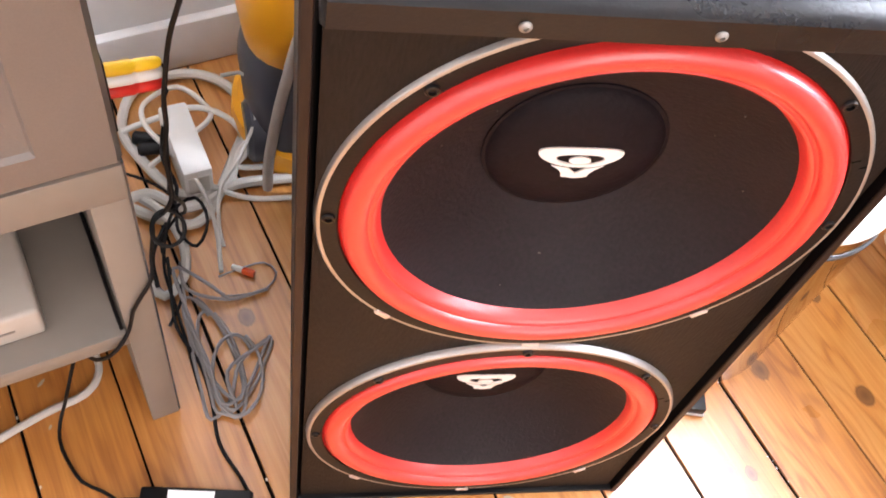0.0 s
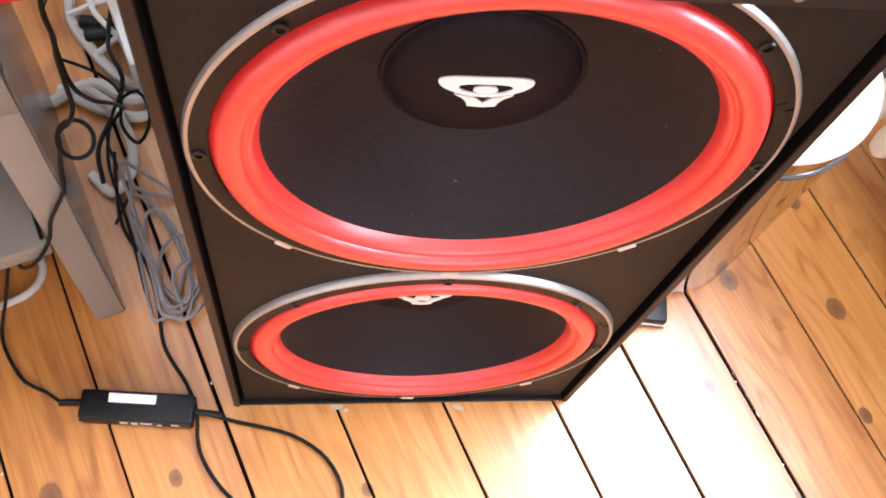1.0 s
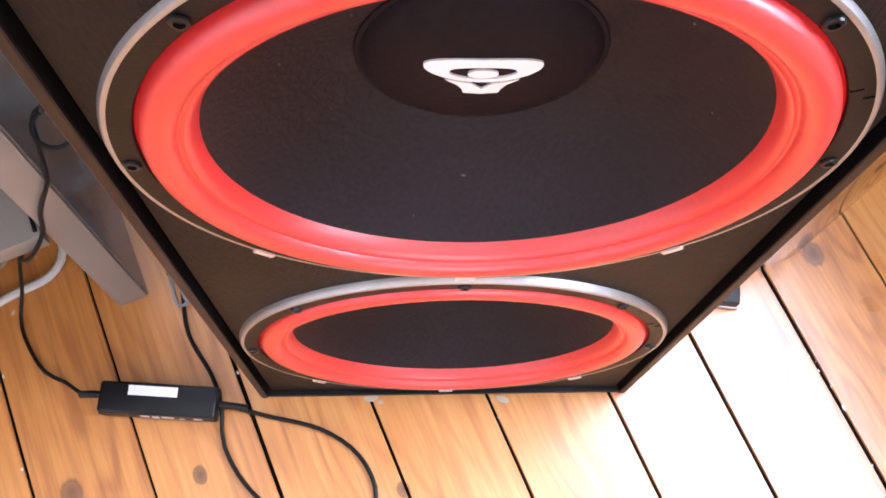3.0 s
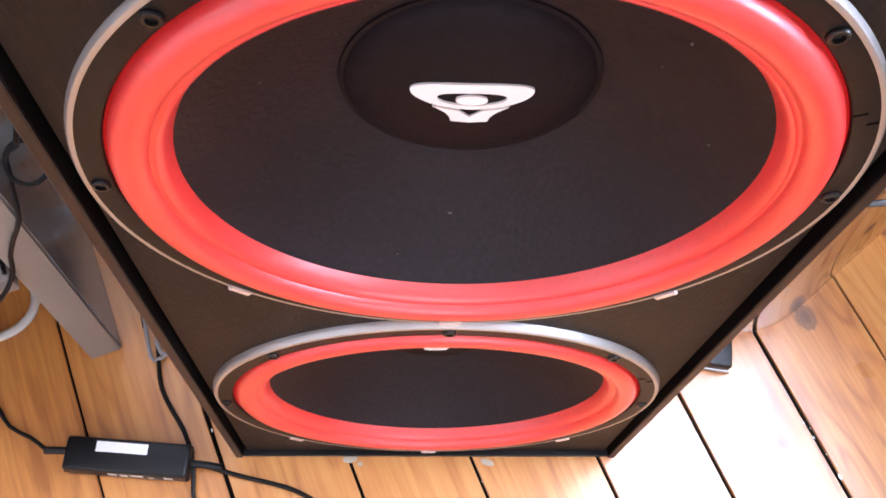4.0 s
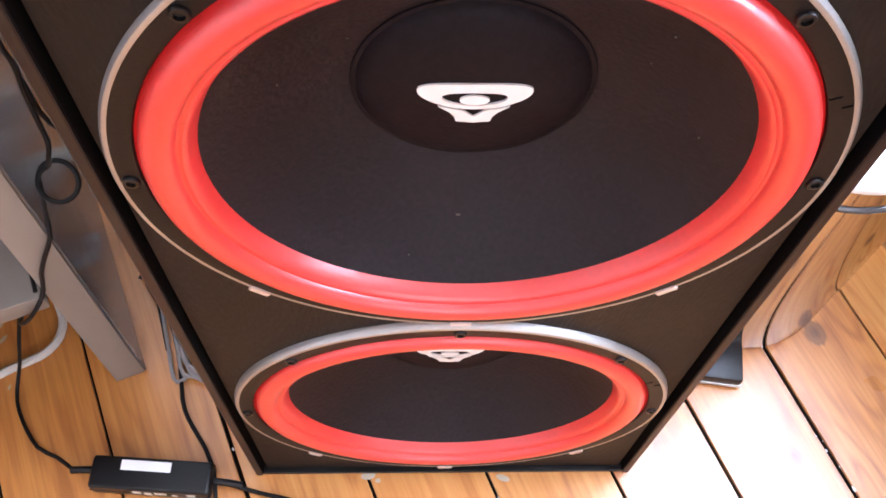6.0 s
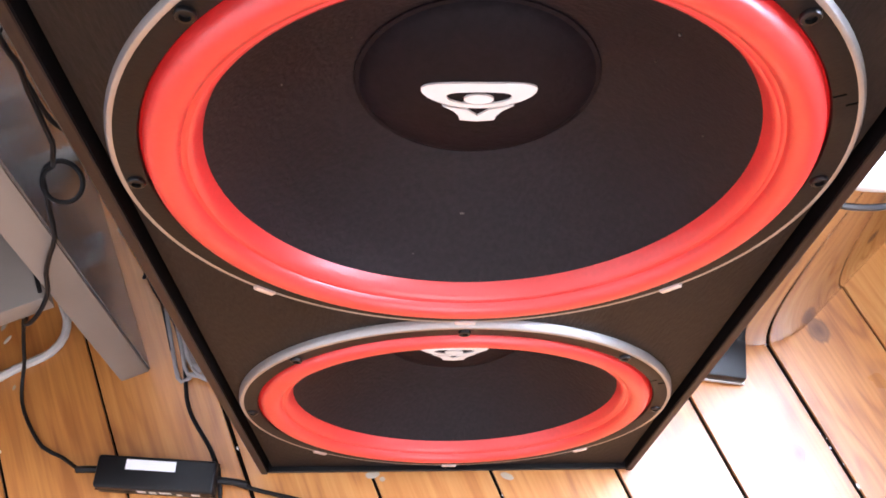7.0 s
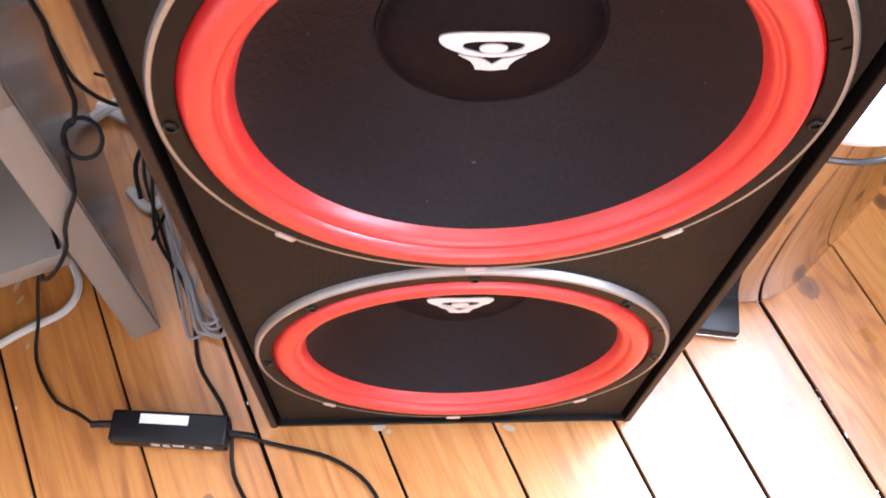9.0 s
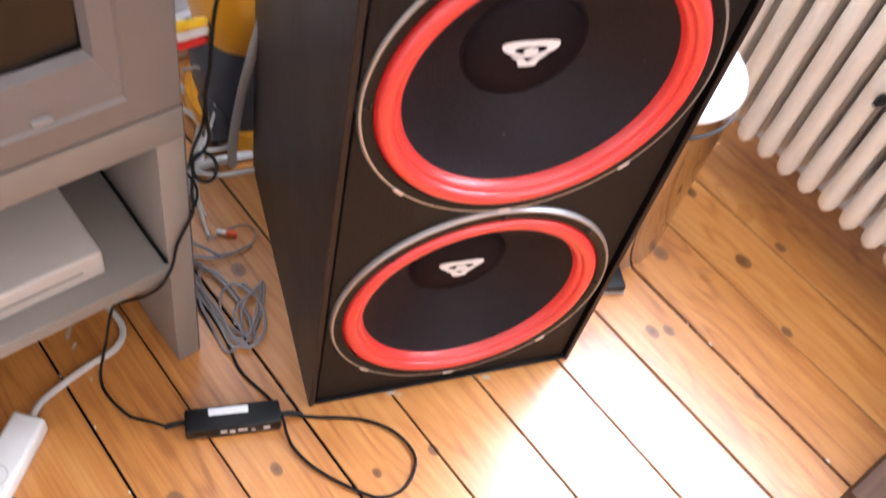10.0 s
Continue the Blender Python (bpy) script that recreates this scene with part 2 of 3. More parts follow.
def spline(points, step=0.012):
    """A smooth line through the points (Catmull-Rom)."""
    p = [Vector(q) for q in points]
    p = [2 * p[0] - p[1]] + p + [2 * p[-1] - p[-2]]
    out = []
    for a, b, c, d in zip(p, p[1:], p[2:], p[3:]):
        k = max(2, int((c - b).length / step))
        for i in range(k):
            t = i / k
            out.append(0.5 * ((2 * b) + (c - a) * t + (2 * a - 5 * b + 4 * c - d) * t * t + (3 * b - a - 3 * c + d) * t ** 3))
    return out + [p[-2]]


def tube(points, radius, segments=8, step=0.012, bm=None, ribs=0.0):
    bm = bm or bmesh.new()
    line = spline(points, step)
    side, rings = None, []
    for i, q in enumerate(line):
        way = (line[min(i + 1, len(line) - 1)] - line[max(i - 1, 0)]).normalized()
        if side is None:
            side = way.orthogonal().normalized()
        side = (side - way * side.dot(way)).normalized()
        up = way.cross(side)
        r = radius * (1 + ribs * (i % 2))
        rings.append([bm.verts.new(q + r * (math.cos(2 * math.pi * k / segments) * side + math.sin(2 * math.pi * k / segments) * up)) for k in range(segments)])
    for a, b in zip(rings, rings[1:]):
        for k in range(segments):
            bm.faces.new((a[k], a[(k + 1) % segments], b[(k + 1) % segments], b[k]))
    bm.faces.new(rings[0][::-1])
    bm.faces.new(rings[-1])
    return bm


def prism(outline, y0, y1, hole=None, bm=None):
    """A plate in the x-z plane with that outline, from y0 to y1; with a hole of as many points, a ring."""
    bm = bm or bmesh.new()
    front = [bm.verts.new((x, y0, z)) for x, z in outline]
    back = [bm.verts.new((x, y1, z)) for x, z in outline]
    k = len(outline)
    for i in range(k):
        bm.faces.new((front[i], front[(i + 1) % k], back[(i + 1) % k], back[i]))
    if hole:
        f2 = [bm.verts.new((x, y0, z)) for x, z in hole]
        b2 = [bm.verts.new((x, y1, z)) for x, z in hole]
        for i in range(k):
            j = (i + 1) % k
            bm.faces.new((front[i], front[j], f2[j], f2[i]))
            bm.faces.new((back[i], back[j], b2[j], b2[i]))
            bm.faces.new((f2[i], f2[j], b2[j], b2[i]))
    else:
        bm.faces.new(front)
        bm.faces.new(back)
    return bm


def cable(name, label, points, radius, mat, category="cable", group="", segments=8):
    ob = part(name, tube(points, radius, segments), mat)
    return tagged(ob, label, category, group)


# ---- the room ----
KNOTS = [(-0.095, -0.095, 0.009), (-0.313, 0.016, 0.010), (0.605, -0.285, 0.011), (0.448, -0.340, 0.008), (0.756, -0.149, 0.012), (0.526, -0.025, 0.016), (0.380, -0.140, 0.013), (-0.191, -0.075, 0.0075), (-0.459, 0.055, 0.0150), (0.408, -0.156, 0.011), (0.66, -0.13, 0.016), (0.03, 0.10, 0.012), (-0.17, 0.36, 0.014), (0.70, 0.05, 0.013), (-0.30, -0.22, 0.010)]
PINE = wood("lacquered_pine")

A0, A1, B0, B1, TOP = -2.3, WALL_A, -2.6, WALL_B, 2.6
floor = part("floor", box(A0, A1, B0, B1, -0.12, -0.0040), SEAM, at=ROOM, smooth=False)
tagged(floor, "lacquered pine floorboards with dark open gaps", "floor", kind="structure")
ceiling = part("ceiling", box(A0, A1, B0, B1, TOP, TOP + 0.1), PLASTER, at=ROOM, smooth=False)
tagged(ceiling, "plain white plaster ceiling of the room", "ceiling", kind="structure")
back = part("wall_back", box(A0 - 0.2, A1 + 0.25, B1, B1 + 0.2, 0, TOP), PLASTER, at=ROOM, smooth=False)
tagged(back, "pale plaster wall behind the loudspeaker", "wall", kind="structure")
left = part("wall_far", box(A0 - 0.2, A0, B0, B1, 0, TOP), PLASTER, at=ROOM, smooth=False)
tagged(left, "plain pale plaster wall of the room", "wall", kind="structure")
# unseen wall; its opening only makes room for the added fill lamp
bm = box(A0 - 0.2, -1.05, B0 - 0.2, B0, 0, TOP)
box(0.25, A1 + 0.25, B0 - 0.2, B0, 0, TOP, bm=bm)
box(-1.05, 0.25, B0 - 0.2, B0, 0, 0.85, bm=bm)
box(-1.05, 0.25, B0 - 0.2, B0, 2.35, TOP, bm=bm)
front = part("wall_front", bm, PLASTER, at=ROOM, smooth=False)
tagged(front, "plain pale plaster wall with an opening for the added fill lamp", "wall", kind="structure")
bm = box(A1, A1 + 0.25, B0, WIN[0], 0, TOP)
box(A1, A1 + 0.25, WIN[1], B1, 0, TOP, bm=bm)
box(A1, A1 + 0.25, WIN[0], WIN[1], 0, WIN[2], bm=bm)
box(A1, A1 + 0.25, WIN[0], WIN[1], WIN[3], TOP, bm=bm)
side = part("wall_window", bm, PLASTER, at=ROOM, smooth=False)
tagged(side, "pale plaster wall with the window over the radiator", "wall", kind="structure")
win = thing("window_1", "white painted wooden window over the radiator", "window", ROOM, kind="structure")
for z0, z1 in ((WIN[2], WIN[2] + 0.06), (WIN[3] - 0.06, WIN[3]), (1.70, 1.75)):
    part("window_frame", box(A1 + 0.03, A1 + 0.08, WIN[0], WIN[1], z0, z1, 0.006), SKIRT, win)
mb = (WIN[0] + WIN[1]) / 2
for b0, b1 in ((WIN[0], WIN[0] + 0.05), (mb - 0.035, mb + 0.035), (WIN[1] - 0.05, WIN[1])):
    part("window_post", box(A1 + 0.028, A1 + 0.082, b0, b1, WIN[2] + 0.06, WIN[3] - 0.06, 0.006), SKIRT, win)
part("window_sill", box(A1 - 0.07, A1 + 0.03, WIN[0] - 0.05, WIN[1] + 0.05, WIN[2] - 0.035, WIN[2] - 0.003, 0.008), SKIRT, win)
bm = box(A0, A1 - 0.022, B1 - 0.022, B1 - 0.001, 0, 0.10, 0.004)
tagged(part("baseboard", bm, SKIRT, at=ROOM), "white painted skirting board along the wall", "baseboard", kind="structure")
bm = box(A1 - 0.022, A1 - 0.001, B0, B1 - 0.022, 0, 0.10, 0.004)
tagged(part("baseboard", bm, SKIRT, at=ROOM), "white painted skirting board under the radiator", "baseboard", kind="structure")


# ---- loudspeaker ----
HALF, DEEP, HIGH, LIP = 0.2275, 0.50, 1.20, 0.0105
LOW, UP = 0.2413, 0.6645
speaker = thing("loudspeaker", "tall black floor loudspeaker with two red-edged woofers on floorboards", "loudspeaker")


def cabinet():
    """The carcass: its sides stand proud of the front board as a lip."""
    bm = bmesh.new()
    plan = [(-HALF + 0.0015, -LIP), (-HALF, -LIP + 0.0015), (-HALF, DEEP), (HALF, DEEP), (HALF, -LIP + 0.0015), (HALF - 0.0015, -LIP)]
    plan += [(HALF - 0.0077, -LIP), (HALF - 0.0085, -LIP + 0.001), (HALF - 0.0085, 0.150), (-HALF + 0.0085, 0.150), (-HALF + 0.0085, -LIP + 0.001), (-HALF + 0.0077, -LIP)]
    low = [bm.verts.new((x, y, 0.0)) for x, y in plan]
    high = [bm.verts.new((x, y, HIGH)) for x, y in plan]
    k = len(plan)
    for i in range(k):
        bm.faces.new((low[i], low[(i + 1) % k], high[(i + 1) % k], high[i]))
    bm.faces.new(low)
    bm.faces.new(high)
    return bm


part("cabinet", cabinet(), VINYL, speaker, "black wood-grain vinyl cabinet", smooth=False)


def baffle():
    """The front board: two panels in one, each with a round opening for its woofer."""
    bm = bmesh.new()
    w, split = HALF - 0.0140, (LOW + UP) / 2
    for cz, z0, z1 in ((LOW, 0.007, split), (UP, split, 0.93)):
        angles = sorted([2 * math.pi * i / 64 for i in range(64)] + [math.atan2(z - cz, x) % (2 * math.pi) for x in (-w, w) for z in (z0, z1)])
        edge, hole = [], []
        for a in angles:
            c, q = math.cos(a), math.sin(a)
            k = min(w / abs(c) if abs(c) > 1e-9 else 9, ((z1 - cz) / q if q > 1e-9 else (z0 - cz) / q if q < -1e-9 else 9))
            edge.append((k * c, cz + k * q))
            hole.append((0.2015 * c, cz + 0.2015 * q))
        prism(edge, -0.0030, 0.0195, hole, bm)
    bmesh.ops.remove_doubles(bm, verts=bm.verts, dist=1e-5)
    return bm


# black strips stand in for the deep shade beside the front board
for side_x in (-1, 1):
    x = side_x * (HALF - 0.0118)
    part("groove", box(x - 0.0028, x + 0.0028, 0.0060, 0.0195, 0.007, 0.893), SHADE_AND_JOINT, speaker, "black strip for the shade in the groove beside the front board", smooth=False)
part("baffle", baffle(), BAFFLE, speaker, "dark brown front board", smooth=False)
part("plinth", box(-HALF + 0.0088, HALF - 0.0088, -LIP + 0.0012, 0.0195, 0.0, 0.0065, 0.001), BLACK, speaker, smooth=False)
# thin black sheets paint the lip's inner faces as if in shade
for side_x in (-1, 1):
    x = side_x * (HALF - 0.0093)
    part("lip_shade", box(x - 0.0007, x + 0.0007, -LIP + 0.0008, 0.0190, 0.0068, 0.8925), SHADE_AND_JOINT, speaker, "black strip for the shade on the cabinet's inner edge", smooth=False)
TURN = Matrix.Rotation(radians(90), 4, "X")     # lathe axis to -y


def horn_panel():
    """The moulded panel over the woofers: a flange that stands proud, then a hollow that runs back and up."""
    bm = bmesh.new()
    side_profile = [(0.0, 0.898), (-0.048, 0.898), (-0.053, 0.901), (-0.054, 0.920), (-0.050, 0.925)]
    side_profile += [(-0.050 + 0.037 * math.sin(a * math.pi / 16), 0.925 + 0.10 * (1 - math.cos(a * math.pi / 16))) for a in range(1, 9)]
    side_profile += [(-0.013, 1.10), (-0.030, 1.165), (-0.050, 1.180), (-0.050, HIGH - 0.002), (0.0, HIGH - 0.002)]
    rows = []
    for x in (-HALF + 0.0102, -HALF + 0.0132, 0.0, HALF - 0.0132, HALF - 0.0102):
        rows.append([bm.verts.new((x, y if abs(x) < HALF - 0.0115 else y * 0.92, z)) for y, z in side_profile])
    for a, b in zip(rows, rows[1:]):
        for i in range(len(side_profile) - 1):
            bm.faces.new((a[i], a[i + 1], b[i + 1], b[i]))
    bm.faces.new(rows[0])
    bm.faces.new(rows[-1][::-1])
    return bm


panel = part("horn_panel", horn_panel(), PANEL, speaker, "dark grey moulded plastic panel")
for x, z in ((-0.112, 0.910), (-0.004, 0.910), (0.103, 0.910)):
    bm = lathe([(0.0037, 0), (0.0037, 0.001), (0.0028, 0.0018), (0.0016, 0.0022), (0.0013, 0.0008), (0, 0.0008)], 12, Matrix.Translation((x, -0.0537, z)) @ TURN)
    part("screw", bm, STEELSCREW, panel, "dull steel screw")


def egg(w, top, bottom, mid, taper, n=64):
    """An oval with a flat top and a narrower foot."""
    out = []
    for i in range(n):
        c, q = math.cos(2 * math.pi * i / n), math.sin(2 * math.pi * i / n)
        if q > 0:
            out.append((w * math.copysign(abs(c) ** 0.8, c), mid + top * q ** 0.8))
        else:
            out.append((w * c * (1 - taper * q * q), mid + bottom * q))
    return out


EMBLEM_OUT, EMBLEM_IN = egg(0.0352, 0.0082, 0.0150, 0.0125, 0.10), egg(0.0200, 0.0052, 0.0068, 0.0078, 0.05)


CAP_DEEP = -0.0682


def woofer(at_z, size, sunk):
    """One driver, built round its own axis and set into the front board; sunk: how far its frame lies back."""
    cz = 0.0
    rim_at = Matrix.Translation((0, sunk, 0)) @ TURN
    at = Matrix.Translation((0, 0, cz)) @ TURN
    ring = part("woofer", lathe([(0.2063, -0.0030), (0.2063, 0.0100), (0.1950, 0.0103), (0.1936, 0.0098), (0.1930, 0.0086), (0.1928, 0.0), (0.188, -0.006)], 128, rim_at), RING, speaker, "black frame of a woofer")
    part("trim_rim", lathe([(0.2113, 0.0026), (0.2112, 0.0044), (0.2106, 0.0076), (0.2090, 0.0100), (0.2074, 0.0105), (0.2062, 0.0102)], 128, rim_at), SILVER, ring, "silver bevelled rim")
    # rubber: a steep outer wall, a groove, the round roll, a crease and the flat inner lip
    roll = [(0.1926, 0.0078 - sunk), (0.1922, 0.0028), (0.1914, 0.0018)]
    for i in range(1, 19):
        a = math.pi * (0.02 + 0.90 * i / 18)
        roll.append((0.1805 + 0.0104 * math.cos(a), 0.0030 + 0.0120 * math.sin(a) ** 0.75))
    roll += [(0.1695, 0.0070), (0.1685, 0.0068), (0.1672, 0.0074), (0.1655, 0.0066), (0.1634, 0.0036), (0.1614, -0.0010), (0.1598, -0.0060)]
    part("surround", lathe(roll, 128, at), RED, ring, "bright red rubber surround")
    cone = [(0.1606, -0.0046)]
    for i in range(1, 13):
        s = i / 12
        cone.append((0.1606 - 0.0854 * s, -0.0046 - 0.0636 * s - 0.007 * math.sin(math.pi * s)))
    part("cone", lathe(cone, 128, at), CONE, ring, "dark paper cone")
    cap = [(0.0766, -0.0672), (0.0762, -0.0660), (0.0748, -0.0658)]
    for i in range(1, 13):
        a = math.radians(90) * i / 12
        cap.append((0.0740 * math.cos(a), CAP_DEEP + 0.0185 * math.sin(a)))
    cap[-1] = (0.0, cap[-1][1])
    part("dust_cap", lathe(cap, 96, at), CAP, ring, "dark domed dust cap")

    # emblem: plain shapes, lying on the dome
    def on_dome(bm):
        for v in bm.verts:
            r = min(math.hypot(v.co.x, v.co.z) / 0.074, 0.999)
            lift = -0.0014 if v.co.y < 0 else 0.002
            v.co = Vector((v.co.x, -CAP_DEEP - 0.0185 * math.sqrt(1 - r * r) + lift, v.co.z + cz))
        return bm

    part("emblem", on_dome(prism(EMBLEM_OUT, -1, 1, EMBLEM_IN)), WHITE_PRINT, ring, "white emblem")
    part("emblem_dot", on_dome(prism([(0.0092 * math.cos(i * math.pi / 12), 0.0060 + 0.0043 * math.sin(i * math.pi / 12)) for i in range(24)], -1, 1)), WHITE_PRINT, ring, "white dot")
    foot = [(-0.0222, -0.0012), (-0.0066, -0.0044), (0.0, -0.0106), (0.0066, -0.0044), (0.0222, -0.0012), (0.0150, -0.0062), (0.0118, -0.0110), (0.0108, -0.0158), (0.0, -0.0170), (-0.0108, -0.0158), (-0.0118, -0.0110), (-0.0150, -0.0062)]
    part("emblem_foot", on_dome(prism(foot, -1, 1)), WHITE_PRINT, ring, "white foot of the emblem")
    for i in (0, 1, 2, 3, 4):
        a = i * math.pi / 4
        m = Matrix.Translation((0.2000 * math.cos(a), sunk - 0.0102, cz + 0.2000 * math.sin(a))) @ TURN
        part("bolt", lathe([(0.0054, 0), (0.0054, 0.0012), (0.0046, 0.0022), (0.0030, 0.0024), (0.0026, 0.0002), (0, 0.0002)], 12, m), BOLT, ring)
    for deg in (225, 270, 315):
        a = math.radians(deg)
        m = Matrix.Translation((0.2080 * math.cos(a), sunk - 0.0104, cz + 0.2080 * math.sin(a))) @ Matrix.Rotation(math.pi / 2 - a, 4, "Y")
        bm = box(-0.0085, 0.0085, -0.0016, 0.0060, -0.0022, 0.0030, 0.0012)
        bmesh.ops.transform(bm, matrix=m, verts=bm.verts)
        part("clip", bm, CLIP, ring, "small bright metal clip")
    for deg, r0, r1 in ((24.5, 0.1938, 0.2005), (21.6, 0.2000, 0.2060)):
        m = Matrix.Translation((0, sunk, cz)) @ Matrix.Rotation(-math.radians(deg), 4, "Y")
        bm = box(r0, r1, -0.0106, -0.0098, -0.0005, 0.0005)
        bmesh.ops.transform(bm, matrix=m, verts=bm.verts)
        part("gasket_joint", bm, SHADE_AND_JOINT, ring, "dark joint in the frame's gasket", smooth=False)
    ring.matrix_basis = Matrix.Translation((0, 0, at_z)) @ Matrix.Diagonal((size, 1, size, 1))


woofer(LOW, 1.0, 0.0)
woofer(UP, 1.014, 0.0036)

# specks of dust on the upper cone
bm = bmesh.new()
rng = random.Random(8)
for i in range(9):
    a, f = rng.uniform(0, 2 * math.pi), rng.uniform(0.1, 0.9)
    r, deep = 0.1606 - 0.0854 * f, 0.0044 + 0.0636 * f + 0.007 * math.sin(math.pi * f)
    bmesh.ops.create_icosphere(bm, subdivisions=1, radius=rng.uniform(0.0004, 0.0011), matrix=Matrix.Translation((r * math.cos(a), deep - 0.0003, UP + r * math.sin(a))))
bmesh.ops.create_icosphere(bm, subdivisions=2, radius=0.0024, matrix=Matrix.Translation((-0.005, 0.0417, UP - 0.1235)) @ Matrix.Diagonal((1, 0.3, 1.2, 1)))
tagged(part("dust_specks", bm, material("pale_dust", (0.11, 0.10, 0.085), 0.9)), "specks of pale dust on the black cone", "dust", kind="stuff")

# ---- radiator under the window ----
radiator = thing("radiator", "cream painted cast-iron column radiator under the window", "radiator", ROOM)


def header(z):
    """One header of a section: the round hub with its web."""
    bm = lathe([(0.0, -0.0245), (0.026, -0.0245), (0.026, 0.0245), (0.0, 0.0245)], 12, Matrix.Translation((0.823, 0, z)) @ Matrix.Rotation(radians(90), 4, "X"))
    return box(0.753, 0.894, -0.011, 0.011, z - 0.016, z + 0.016, bm=bm)


header_low, header_top = (mesh_of("header", header(z), RADMAT, True) for z in (0.200, 0.690))
column_mesh = mesh_of("column", lathe([(0.0, 0.148), (0.010, 0.150), (0.017, 0.160), (0.020, 0.180), (0.0175, 0.23), (0.0175, 0.66), (0.020, 0.71), (0.016, 0.735), (0.0, 0.742)], 14), RADMAT, True)
for i in range(20):
    section = new("radiator_section", header_low)
    section.parent = radiator
    section.location = (0, 0.135 - 0.0505 * i, 0)
    top_header = new("header", header_top)
    top_header.parent = section
    for a in (0.753, 0.800, 0.847, 0.894):
        column = new("column", column_mesh)
        column.parent = section
        column.location = (a, 0, 0)
for b in (0.11, -0.80):
    part("foot", box(0.775, 0.815, b - 0.012, b + 0.012, 0, 0.19, 0.004), RADMAT, radiator)

part("valve", lathe([(0, 0), (0.009, 0), (0.009, 0.014), (0.006, 0.016), (0.006, 0.026), (0, 0.027)], 16, Matrix.Translation((0.737, -0.140, 0.414)) @ Matrix.Rotation(radians(-90), 4, "Y")), BLACK, radiator, "small black bleed valve")

# ---- low box by the radiator ----
low_box = thing("low_wooden_box", "low brown satin wooden box standing on floorboards", "box", ROOM @ pose(0.545, -0.545, 0))
part("case", box(-0.17, 0.165, -0.30, 0.0, 0.012, 0.085, 0.004), material("brown_satin_wood", (0.10, 0.055, 0.036), 0.65, grain=0.3, scale=(8, 120, 120), blotch=0.25, spec=0.12), low_box)
part("base", box(-0.155, 0.15, -0.285, -0.015, 0.0, 0.0115), BLACK, low_box, "dark recessed base")

# ---- steel bin ----
BX, BY, BR = 0.398, 0.277, 0.1285
pedal_bin = thing("waste_bin", "polished steel waste bin with white lid on floorboards", "bin", pose(BX, BY, 0))
part("body", lathe([(0, 0.001), (BR - 0.004, 0.001), (BR - 0.001, 0.006), (BR, 0.012), (BR, 0.361), (0, 0.361)], 96), STEEL, pedal_bin, "mirror-polished steel drum")
part("rim", lathe([(BR + 0.001, 0.3615), (BR + 0.003, 0.364), (BR + 0.003, 0.368), (BR + 0.001, 0.3705), (0, 0.3705)], 96), DARKSIDE, pedal_bin, "dark grey joint ring")
part("collar", lathe([(BR, 0.371), (BR, 0.397), (0, 0.397)], 96), STEEL, pedal_bin)
part("lid", lathe([(0.0, 0.3975), (BR + 0.002, 0.3975), (BR + 0.003, 0.402)] + [((BR + 0.003) * math.cos(i * math.pi / 24), 0.404 + 0.034 * math.sin(i * math.pi / 24)) for i in range(1, 12)] + [(0, 0.438)], 96), WHITE, pedal_bin, "white domed lid")

# ---- small box beside the loudspeaker ----
small = thing("small_black_box", "small flat black box with silver edge on floorboards", "box", pose(0.325, 0.150, 0, 0, 0, -8))
part("case", box(-0.062, 0.062, -0.045, 0.030, 0.008, 0.026, 0.003), BLACK, small)
part("edge_trim", box(-0.0635, 0.0635, -0.0465, 0.0315, 0.0045, 0.010, 0.001), SILVER, small, "silver edge")
for x in (-0.05, 0.05):
    part("foot", box(x - 0.007, x + 0.007, -0.035, -0.021, 0, 0.005), BLACK, small)
    part("foot", box(x - 0.007, x + 0.007, 0.012, 0.026, 0, 0.005), BLACK, small)

# ---- television stand ----
SA, SB = -0.305, 0.256            # its right side and its front, in the room's axes
stand = thing("tv_stand", "beige-grey laminate television stand with open shelf", "tv stand", ROOM)
SW, SD = 0.86, 0.42
part("side_panel", box(SA - 0.036, SA, SB, SB + SD, 0, 0.505, 0.0015), STANDMAT, stand)
part("side_panel", box(SA - SW, SA - SW + 0.036, SB, SB + SD, 0, 0.505, 0.0015), STANDMAT, stand)
# glossy dark skin, its reflections of the clutter painted in as blotches
part("side_skin", box(SA + 0.0002, SA + 0.0025, SB + 0.002, SB + SD - 0.002, 0.002, 0.5545), DARKSIDE, stand, "dark grey glossy side with reflections painted in as mottling")
part("top", box(SA - SW, SA, SB - 0.002, SB + SD, 0.5055, 0.556, 0.002), STANDMAT, stand)
part("shelf", box(SA - SW + 0.0365, SA - 0.0365, SB - 0.010, SB + SD - 0.0125, 0.250, 0.276, 0.0015), STANDMAT, stand)
# below the shelf the panel is added only to keep light off the floor
part("back_panel", box(SA - SW + 0.0365, SA - 0.0365, SB + SD - 0.012, SB + SD - 0.004, 0.004, 0.505), STANDMAT, stand)

# ---- television ----
tv = thing("television", "silver-grey tube television standing on the stand", "television", ROOM)
TZ, TA, TB, TW, TH = 0.558, -0.302, 0.250, 0.70, 0.58
bm = bmesh.new()
L, R, B, T = TA - TW, TA, TZ + 0.002, TZ + TH
